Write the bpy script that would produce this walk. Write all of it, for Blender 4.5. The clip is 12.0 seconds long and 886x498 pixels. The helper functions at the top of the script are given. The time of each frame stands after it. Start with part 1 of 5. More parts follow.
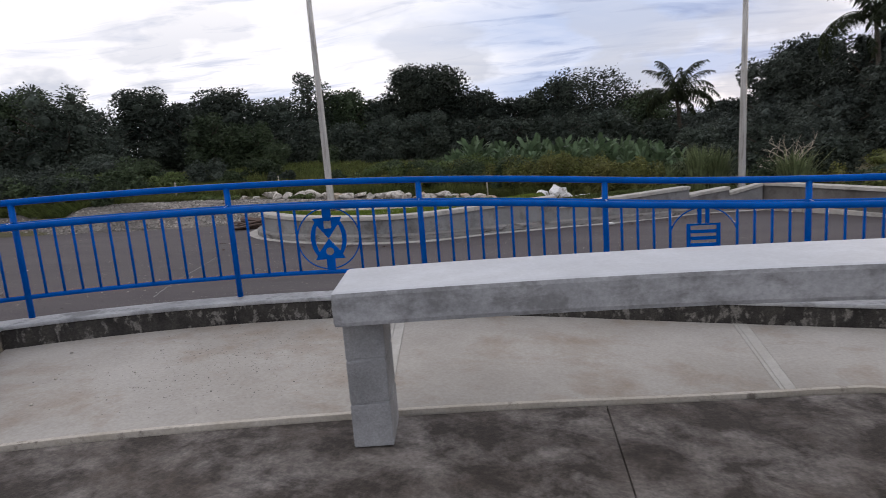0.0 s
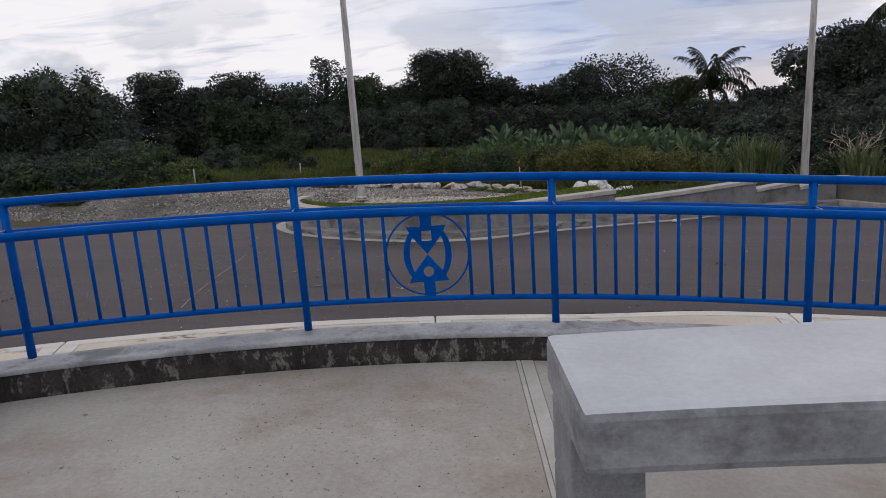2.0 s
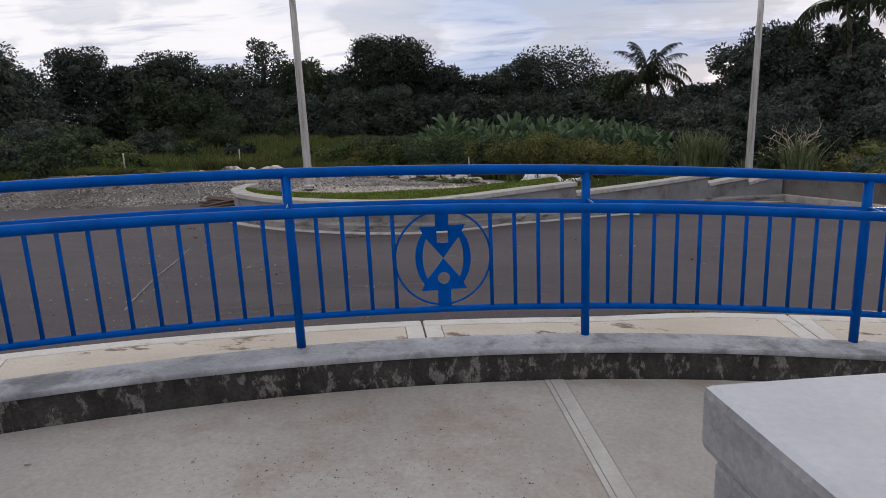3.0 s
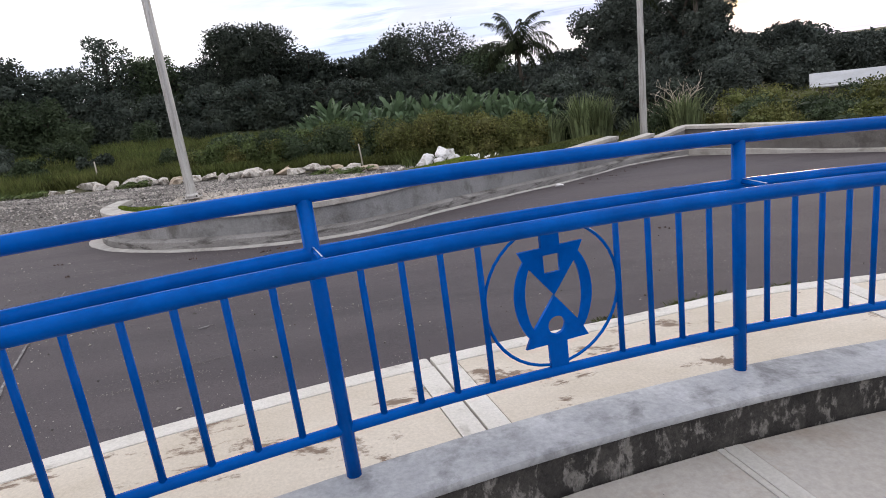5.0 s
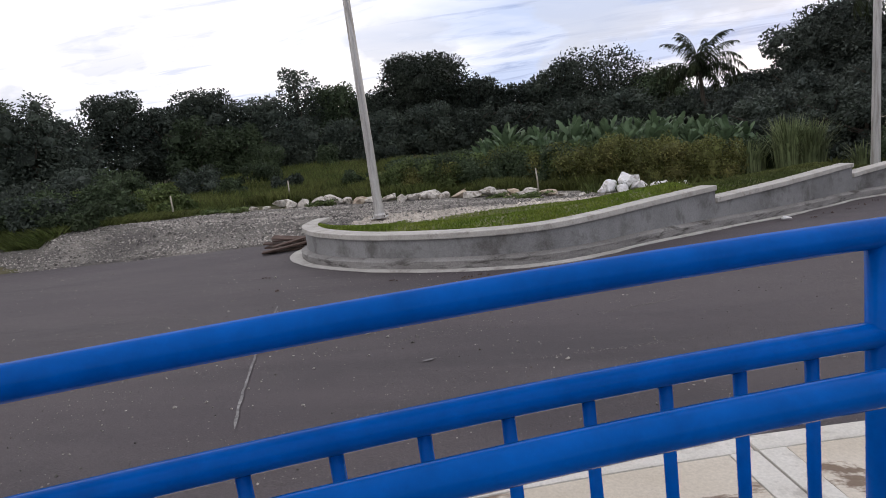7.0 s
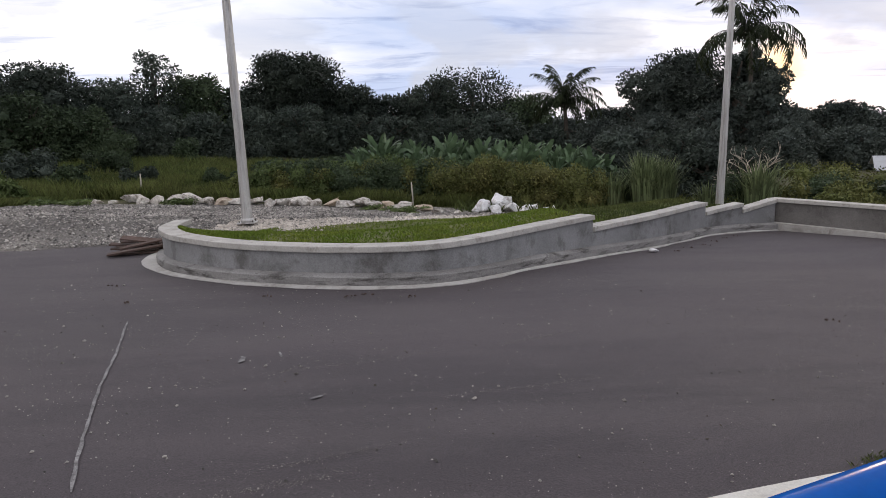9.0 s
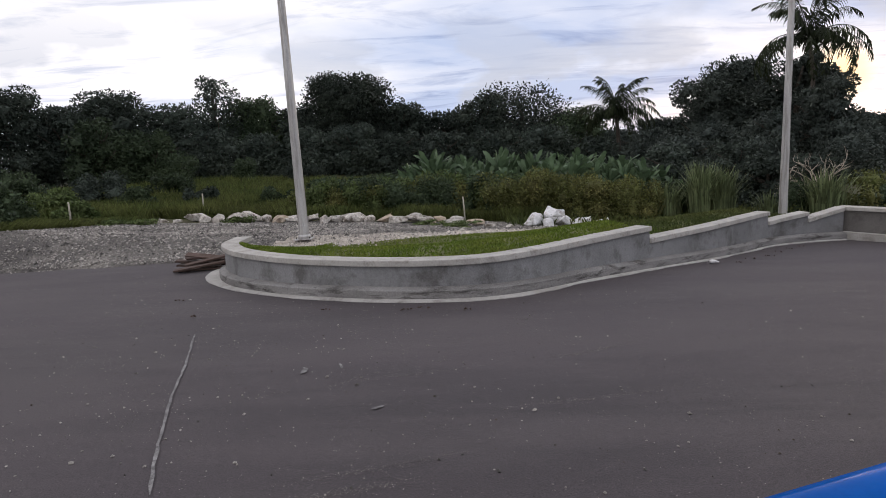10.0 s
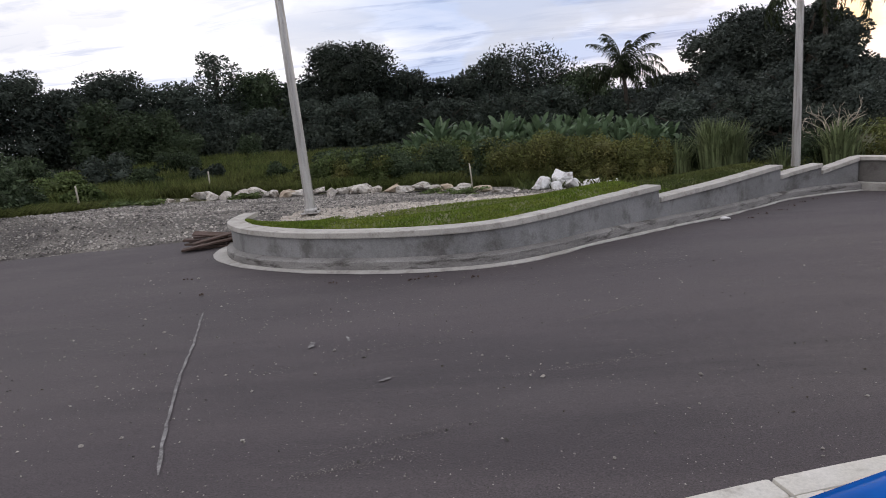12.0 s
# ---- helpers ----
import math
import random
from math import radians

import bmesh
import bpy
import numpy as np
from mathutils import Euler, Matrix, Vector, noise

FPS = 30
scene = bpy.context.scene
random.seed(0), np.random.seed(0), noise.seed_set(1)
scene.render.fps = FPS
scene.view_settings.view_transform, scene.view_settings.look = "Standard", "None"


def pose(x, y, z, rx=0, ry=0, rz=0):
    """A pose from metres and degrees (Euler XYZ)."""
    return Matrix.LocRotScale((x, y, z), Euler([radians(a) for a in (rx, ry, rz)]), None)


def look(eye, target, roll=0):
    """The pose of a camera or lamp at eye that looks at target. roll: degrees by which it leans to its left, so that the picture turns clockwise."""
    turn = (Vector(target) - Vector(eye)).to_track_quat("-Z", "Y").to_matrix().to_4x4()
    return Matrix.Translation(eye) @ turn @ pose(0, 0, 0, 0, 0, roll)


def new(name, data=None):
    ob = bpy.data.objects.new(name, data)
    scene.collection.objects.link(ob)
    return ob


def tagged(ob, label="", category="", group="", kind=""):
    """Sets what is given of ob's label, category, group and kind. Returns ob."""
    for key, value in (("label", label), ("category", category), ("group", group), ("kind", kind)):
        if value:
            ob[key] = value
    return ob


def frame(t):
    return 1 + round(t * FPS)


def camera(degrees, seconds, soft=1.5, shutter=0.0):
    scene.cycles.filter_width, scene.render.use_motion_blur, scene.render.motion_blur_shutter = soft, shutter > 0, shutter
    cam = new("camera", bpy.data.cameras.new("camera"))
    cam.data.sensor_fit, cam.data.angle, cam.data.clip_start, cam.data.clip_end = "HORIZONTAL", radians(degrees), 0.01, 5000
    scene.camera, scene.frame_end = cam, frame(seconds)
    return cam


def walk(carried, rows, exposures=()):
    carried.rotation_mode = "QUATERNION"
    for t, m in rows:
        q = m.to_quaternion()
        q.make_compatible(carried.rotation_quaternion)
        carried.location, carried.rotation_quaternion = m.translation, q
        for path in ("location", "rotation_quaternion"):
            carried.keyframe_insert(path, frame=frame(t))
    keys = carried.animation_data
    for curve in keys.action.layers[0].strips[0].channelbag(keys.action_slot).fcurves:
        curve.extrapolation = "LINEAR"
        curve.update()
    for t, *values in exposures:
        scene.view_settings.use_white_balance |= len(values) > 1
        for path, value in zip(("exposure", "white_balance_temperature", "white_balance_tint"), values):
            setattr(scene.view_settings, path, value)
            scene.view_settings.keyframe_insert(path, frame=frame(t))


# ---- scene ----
cam = camera(70.57, 12.0, soft=0.85, shutter=0.12)
PATH = [
    (0, (1.233, 0.015, 1.489), (0.887, 1.955, 1.146), -4.4),
    (0.5, (0.962, 0.392, 1.507), (0.363, 2.254, 1.088), -5.9),
    (1, (0.607, 0.636, 1.516), (0.008, 2.502, 1.118), -5.0),
    (1.5, (0.392, 0.959, 1.520), (-0.053, 2.886, 1.223), -3.6),
    (2, (0.212, 1.250, 1.509), (-0.170, 3.176, 1.132), -3.9),
    (2.5, (-0.061, 1.502, 1.530), (-0.280, 3.458, 1.178), -6.2),
    (3, (-0.326, 1.730, 1.505), (-0.510, 3.676, 1.083), -2.5),
    (3.2, (-0.422, 1.841, 1.501), (-0.666, 3.794, 1.147), -3.8),
    (4.8, (-1.118, 2.884, 1.499), (-1.011, 4.817, 0.997), -5.7),
    (5, (-1.199, 3.003, 1.497), (-1.017, 4.930, 0.994), -7.6),
    (5.5, (-1.371, 3.264, 1.481), (-1.212, 5.183, 0.938), -4.0),
    (6, (-1.635, 3.496, 1.506), (-1.356, 5.420, 1.036), -4.0),
    (6.5, (-1.841, 3.618, 1.513), (-2.027, 5.567, 1.104), -6.9),
    (6.7, (-1.900, 3.647, 1.501), (-2.198, 5.588, 1.119), -8.0),
    (8.3, (-2.364, 4.220, 1.545), (-2.506, 6.187, 1.209), -3.9),
    (8.5, (-2.375, 4.255, 1.528), (-2.451, 6.219, 1.156), -5.4),
    (9, (-2.354, 4.263, 1.546), (-2.200, 6.223, 1.177), -2.0),
    (9.5, (-2.400, 4.239, 1.534), (-2.337, 6.208, 1.191), -2.7),
    (10, (-2.413, 4.217, 1.530), (-2.418, 6.192, 1.216), -3.4),
    (10.5, (-2.455, 4.202, 1.530), (-2.429, 6.184, 1.267), -1.2),
    (11, (-2.477, 4.188, 1.521), (-2.668, 6.160, 1.245), -3.5),
    (11.5, (-2.415, 4.252, 1.519), (-2.635, 6.203, 1.139), -5.8),
    (12, (-2.342, 4.313, 1.510), (-2.390, 6.270, 1.099), -6.0),
]
EXPOSURES = [(0, 0.03), (0.5, -0.05), (1, -0.06), (1.5, -0.07), (2, -0.22), (2.5, -0.2), (3, -0.14), (4.8, 0.55), (5.5, 0.52), (6.5, 0.3), (8.5, 0.1), (9, 0.15), (9.5, 0.1), (10, 0.04), (10.5, -0.12), (11, -0.3), (11.5, -0.06), (12, 0.14)]
walk(cam, [(t, look(eye, target, roll)) for t, eye, target, roll in PATH], EXPOSURES)


# ---- world, sun, exposure ----
SUN_AZ, SUN_EL = radians(32.2), radians(4.0)          # clockwise from +y, over the horizon


def node(nt, kind, **inputs):
    n = nt.nodes.new(kind)
    for k, v in inputs.items():
        n.inputs[k.replace("_", " ")].default_value = v
    return n


def make_world():
    w = bpy.data.worlds.new("dusk_sky")
    scene.world = w
    w.use_nodes = True
    nt = w.node_tree
    nt.nodes.clear()
    L = nt.links.new
    out = nt.nodes.new("ShaderNodeOutputWorld")
    bg = node(nt, "ShaderNodeBackground", Strength=0.1)
    sky = nt.nodes.new("ShaderNodeTexSky")
    sky.sky_type, sky.sun_disc, sky.sun_elevation, sky.sun_rotation = "NISHITA", False, SUN_EL, SUN_AZ
    tc = nt.nodes.new("ShaderNodeTexCoord")
    sep = nt.nodes.new("ShaderNodeSeparateXYZ")
    L(tc.outputs["Generated"], sep.inputs[0])
    # cloud sheet seen from below: direction over height
    h = nt.nodes.new("ShaderNodeMath"); h.operation = "MAXIMUM"; h.inputs[1].default_value = 0.0
    L(sep.outputs[2], h.inputs[0])
    h2 = nt.nodes.new("ShaderNodeMath"); h2.operation = "ADD"; h2.inputs[1].default_value = 0.09
    L(h.outputs[0], h2.inputs[0])
    dx = nt.nodes.new("ShaderNodeMath"); dx.operation = "DIVIDE"
    dy = nt.nodes.new("ShaderNodeMath"); dy.operation = "DIVIDE"
    L(sep.outputs[0], dx.inputs[0]); L(h2.outputs[0], dx.inputs[1])
    L(sep.outputs[1], dy.inputs[0]); L(h2.outputs[0], dy.inputs[1])
    comb = nt.nodes.new("ShaderNodeCombineXYZ")
    L(dx.outputs[0], comb.inputs[0]); L(dy.outputs[0], comb.inputs[1])
    # broad grey-blue sheets
    n1 = node(nt, "ShaderNodeTexNoise", Scale=0.42, Detail=7.0, Roughness=0.52, Distortion=0.5)
    m1 = nt.nodes.new("ShaderNodeMapping"); m1.inputs["Location"].default_value = (3.1, 1.3, 0.0)
    m1.inputs["Scale"].default_value = (0.8, 1.0, 1.0)
    L(comb.outputs[0], m1.inputs[0]); L(m1.outputs[0], n1.inputs["Vector"])
    r1 = nt.nodes.new("ShaderNodeValToRGB")
    r1.color_ramp.elements[0].position, r1.color_ramp.elements[1].position = 0.44, 0.66
    r1.color_ramp.elements[0].color, r1.color_ramp.elements[1].color = (11.2, 10.9, 11.3, 1), (5.6, 6.5, 8.9, 1)
    bank = nt.nodes.new("ShaderNodeVectorMath"); bank.operation = "DOT_PRODUCT"
    bank.inputs[1].default_value = (0.30, 0.83, 0.47)
    L(tc.outputs["Generated"], bank.inputs[0])
    bk = nt.nodes.new("ShaderNodeMapRange")
    for k, v in (("From Min", 0.78), ("From Max", 1.0), ("To Min", -0.03), ("To Max", 0.13)):
        bk.inputs[k].default_value = v
    L(bank.outputs["Value"], bk.inputs[0])
    ad = nt.nodes.new("ShaderNodeMath"); ad.operation = "ADD"
    L(n1.outputs[0], ad.inputs[0]); L(bk.outputs[0], ad.inputs[1])
    L(ad.outputs[0], r1.inputs[0])
    # fine streaks
    n2 = node(nt, "ShaderNodeTexNoise", Scale=1.6, Detail=9.0, Roughness=0.6, Distortion=0.9)
    m2 = nt.nodes.new("ShaderNodeMapping"); m2.inputs["Scale"].default_value = (0.7, 1.5, 1.0)
    m2.inputs["Rotation"].default_value = (0, 0, 0.25)
    L(comb.outputs[0], m2.inputs[0]); L(m2.outputs[0], n2.inputs["Vector"])
    r2 = nt.nodes.new("ShaderNodeValToRGB")
    r2.color_ramp.elements[0].position, r2.color_ramp.elements[1].position = 0.50, 0.68
    r2.color_ramp.elements[0].color, r2.color_ramp.elements[1].color = (1, 1, 1, 1), (0.66, 0.70, 0.79, 1)
    L(n2.outputs[0], r2.inputs[0])
    mul = nt.nodes.new("ShaderNodeMix"); mul.data_type, mul.blend_type = "RGBA", "MULTIPLY"
    mul.inputs["Factor"].default_value = 1.0
    L(r1.outputs[0], mul.inputs["A"]); L(r2.outputs[0], mul.inputs["B"])
    # heaped clouds low down
    n3 = node(nt, "ShaderNodeTexNoise", Scale=5.0, Detail=5.0, Roughness=0.5)
    m3 = nt.nodes.new("ShaderNodeMapping"); m3.inputs["Scale"].default_value = (1.0, 1.0, 2.0)
    m3.inputs["Location"].default_value = (0.35, 0.2, 0.0)
    L(tc.outputs["Generated"], m3.inputs[0]); L(m3.outputs[0], n3.inputs["Vector"])
    low = nt.nodes.new("ShaderNodeMapRange")
    for k, v in (("From Min", 0.24), ("From Max", 0.1), ("To Min", 0.0), ("To Max", 1.0)):
        low.inputs[k].default_value = v
    L(sep.outputs[2], low.inputs[0])
    r3 = nt.nodes.new("ShaderNodeMapRange")
    for k, v in (("From Min", 0.49), ("From Max", 0.55), ("To Min", 0.0), ("To Max", 0.75)):
        r3.inputs[k].default_value = v
    L(n3.outputs[0], r3.inputs[0])
    f3 = nt.nodes.new("ShaderNodeMath"); f3.operation = "MULTIPLY"
    L(low.outputs[0], f3.inputs[0]); L(r3.outputs[0], f3.inputs[1])
    heap = nt.nodes.new("ShaderNodeMix"); heap.data_type = "RGBA"
    heap.inputs["B"].default_value = (5.8, 6.1, 7.2, 1)
    L(f3.outputs[0], heap.inputs["Factor"]); L(mul.outputs["Result"], heap.inputs["A"])
    # glow round the low sun
    dot = nt.nodes.new("ShaderNodeVectorMath"); dot.operation = "DOT_PRODUCT"
    dot.inputs[1].default_value = (math.sin(SUN_AZ) * math.cos(SUN_EL), math.cos(SUN_AZ) * math.cos(SUN_EL), math.sin(SUN_EL))
    L(tc.outputs["Generated"], dot.inputs[0])
    gl = nt.nodes.new("ShaderNodeMapRange")
    for k, v in (("From Min", 0.9991), ("From Max", 1.0), ("To Min", 0.0), ("To Max", 0.95)):
        gl.inputs[k].default_value = v
    L(dot.outputs["Value"], gl.inputs[0])
    warm = nt.nodes.new("ShaderNodeMix"); warm.data_type = "RGBA"
    warm.inputs["B"].default_value = (17.0, 12.0, 6.5, 1)
    L(gl.outputs[0], warm.inputs["Factor"]); L(heap.outputs["Result"], warm.inputs["A"])
    mix = nt.nodes.new("ShaderNodeMix"); mix.data_type = "RGBA"
    mix.inputs["Factor"].default_value = 0.95
    L(sky.outputs[0], mix.inputs["A"]); L(warm.outputs["Result"], mix.inputs["B"])
    L(mix.outputs["Result"], bg.inputs["Color"]); L(bg.outputs[0], out.inputs[0])


make_world()
sun = new("sun", bpy.data.lights.new("sun", "SUN"))
sun.data.energy, sun.data.angle, sun.data.color = 0.6, radians(12), (1.0, 0.78, 0.55)
sun.matrix_world = look((60 * math.sin(SUN_AZ), 60 * math.cos(SUN_AZ), 60 * math.tan(SUN_EL)), (0, 0, 0))


# ---- materials ----
def surf(name, c1, c2, scale=2.0, c3=None, stain=0.5, fine=40.0, grain=0.15, rough=0.85, bump=0.3, dist=0.01, metal=0.0, rnd=0.0, isl=0.0, seed=0.0, stretch=(1, 1, 1), thr=(0.42, 0.6), spec=0.35):
    """Two-scale procedural surface: c1 to c2 by broad noise, stains of c3, fine grain, bump."""
    m = bpy.data.materials.new(name)
    m.use_nodes = True
    nt = m.node_tree
    L = nt.links.new
    bsdf = nt.nodes["Principled BSDF"]
    bsdf.inputs["Metallic"].default_value = metal
    bsdf.inputs["Specular IOR Level"].default_value = spec
    tc = nt.nodes.new("ShaderNodeTexCoord")
    mp = nt.nodes.new("ShaderNodeMapping")
    mp.inputs["Location"].default_value = (seed, seed * 0.7, seed * 0.3)
    mp.inputs["Scale"].default_value = stretch
    L(tc.outputs["Object"], mp.inputs[0])
    n1 = node(nt, "ShaderNodeTexNoise", Scale=scale, Detail=6.0, Roughness=0.6)
    L(mp.outputs[0], n1.inputs["Vector"])
    mr = nt.nodes.new("ShaderNodeMapRange")
    for k, v in (("From Min", 0.35), ("From Max", 0.65)):
        mr.inputs[k].default_value = v
    L(n1.outputs[0], mr.inputs[0])
    a = nt.nodes.new("ShaderNodeMix"); a.data_type = "RGBA"
    a.inputs["A"].default_value, a.inputs["B"].default_value = (*c1, 1), (*c2, 1)
    L(mr.outputs[0], a.inputs["Factor"])
    col = a.outputs["Result"]
    if c3:
        n2 = node(nt, "ShaderNodeTexNoise", Scale=scale * 1.7, Detail=8.0, Roughness=0.68, Distortion=0.25)
        mp2 = nt.nodes.new("ShaderNodeMapping"); mp2.inputs["Location"].default_value = (7.3 + seed, 2.1, 4.4)
        mp2.inputs["Scale"].default_value = stretch
        L(tc.outputs["Object"], mp2.inputs[0]); L(mp2.outputs[0], n2.inputs["Vector"])
        r = nt.nodes.new("ShaderNodeMapRange")
        for k, v in (("From Min", thr[0]), ("From Max", thr[1]), ("To Min", 0.0), ("To Max", stain)):
            r.inputs[k].default_value = v
        L(n2.outputs[0], r.inputs[0])
        b = nt.nodes.new("ShaderNodeMix"); b.data_type = "RGBA"
        b.inputs["B"].default_value = (*c3, 1)
        L(r.outputs[0], b.inputs["Factor"]); L(col, b.inputs["A"])
        col = b.outputs["Result"]
    n3 = node(nt, "ShaderNodeTexNoise", Scale=fine, Detail=4.0, Roughness=0.7)
    L(tc.outputs["Object"], n3.inputs["Vector"])
    g = nt.nodes.new("ShaderNodeMapRange")
    for k, v in (("From Min", 0.3), ("From Max", 0.7), ("To Min", 1.0 - grain), ("To Max", 1.0 + grain)):
        g.inputs[k].default_value = v
    L(n3.outputs[0], g.inputs[0])
    val = g.outputs[0]
    for amount, kind, sock in ((rnd, "ShaderNodeObjectInfo", "Random"), (isl, "ShaderNodeNewGeometry", "Random Per Island")):
        if amount:
            o = nt.nodes.new(kind)
            q = nt.nodes.new("ShaderNodeMapRange")
            q.inputs["To Min"].default_value, q.inputs["To Max"].default_value = 1 - amount, 1 + amount
            L(o.outputs[sock], q.inputs[0])
            mm = nt.nodes.new("ShaderNodeMath"); mm.operation = "MULTIPLY"
            L(val, mm.inputs[0]); L(q.outputs[0], mm.inputs[1])
            val = mm.outputs[0]
    sc = nt.nodes.new("ShaderNodeVectorMath"); sc.operation = "SCALE"
    L(col, sc.inputs[0]); L(val, sc.inputs["Scale"])
    L(sc.outputs[0], bsdf.inputs["Base Color"])
    rr = nt.nodes.new("ShaderNodeMapRange")
    rr.inputs["To Min"].default_value, rr.inputs["To Max"].default_value = max(0.05, rough - 0.12), min(1, rough + 0.12)
    L(n1.outputs[0], rr.inputs[0]); L(rr.outputs[0], bsdf.inputs["Roughness"])
    if bump:
        bp = nt.nodes.new("ShaderNodeBump")
        bp.inputs["Strength"].default_value, bp.inputs["Distance"].default_value = bump, dist
        L(n3.outputs[0], bp.inputs["Height"]); L(bp.outputs[0], bsdf.inputs["Normal"])
    return m


def leaf_mat(name, c1, c2, isl=0.45, rough=0.6, trans=0.25, scale=0.35, rnd=0.22):
    m = surf(name, c1, c2, scale=scale, fine=3.0, grain=0.25, rough=rough, bump=0, isl=isl, spec=0.12, rnd=rnd)
    nt = m.node_tree
    bsdf = nt.nodes["Principled BSDF"]
    out = nt.nodes["Material Output"]
    tr = nt.nodes.new("ShaderNodeBsdfTranslucent")
    mx = nt.nodes.new("ShaderNodeMixShader")
    mx.inputs[0].default_value = trans
    nt.links.new(bsdf.inputs["Base Color"].links[0].from_socket, tr.inputs["Color"])
    nt.links.new(bsdf.outputs[0], mx.inputs[1]); nt.links.new(tr.outputs[0], mx.inputs[2])
    nt.links.new(mx.outputs[0], out.inputs[0])
    return m


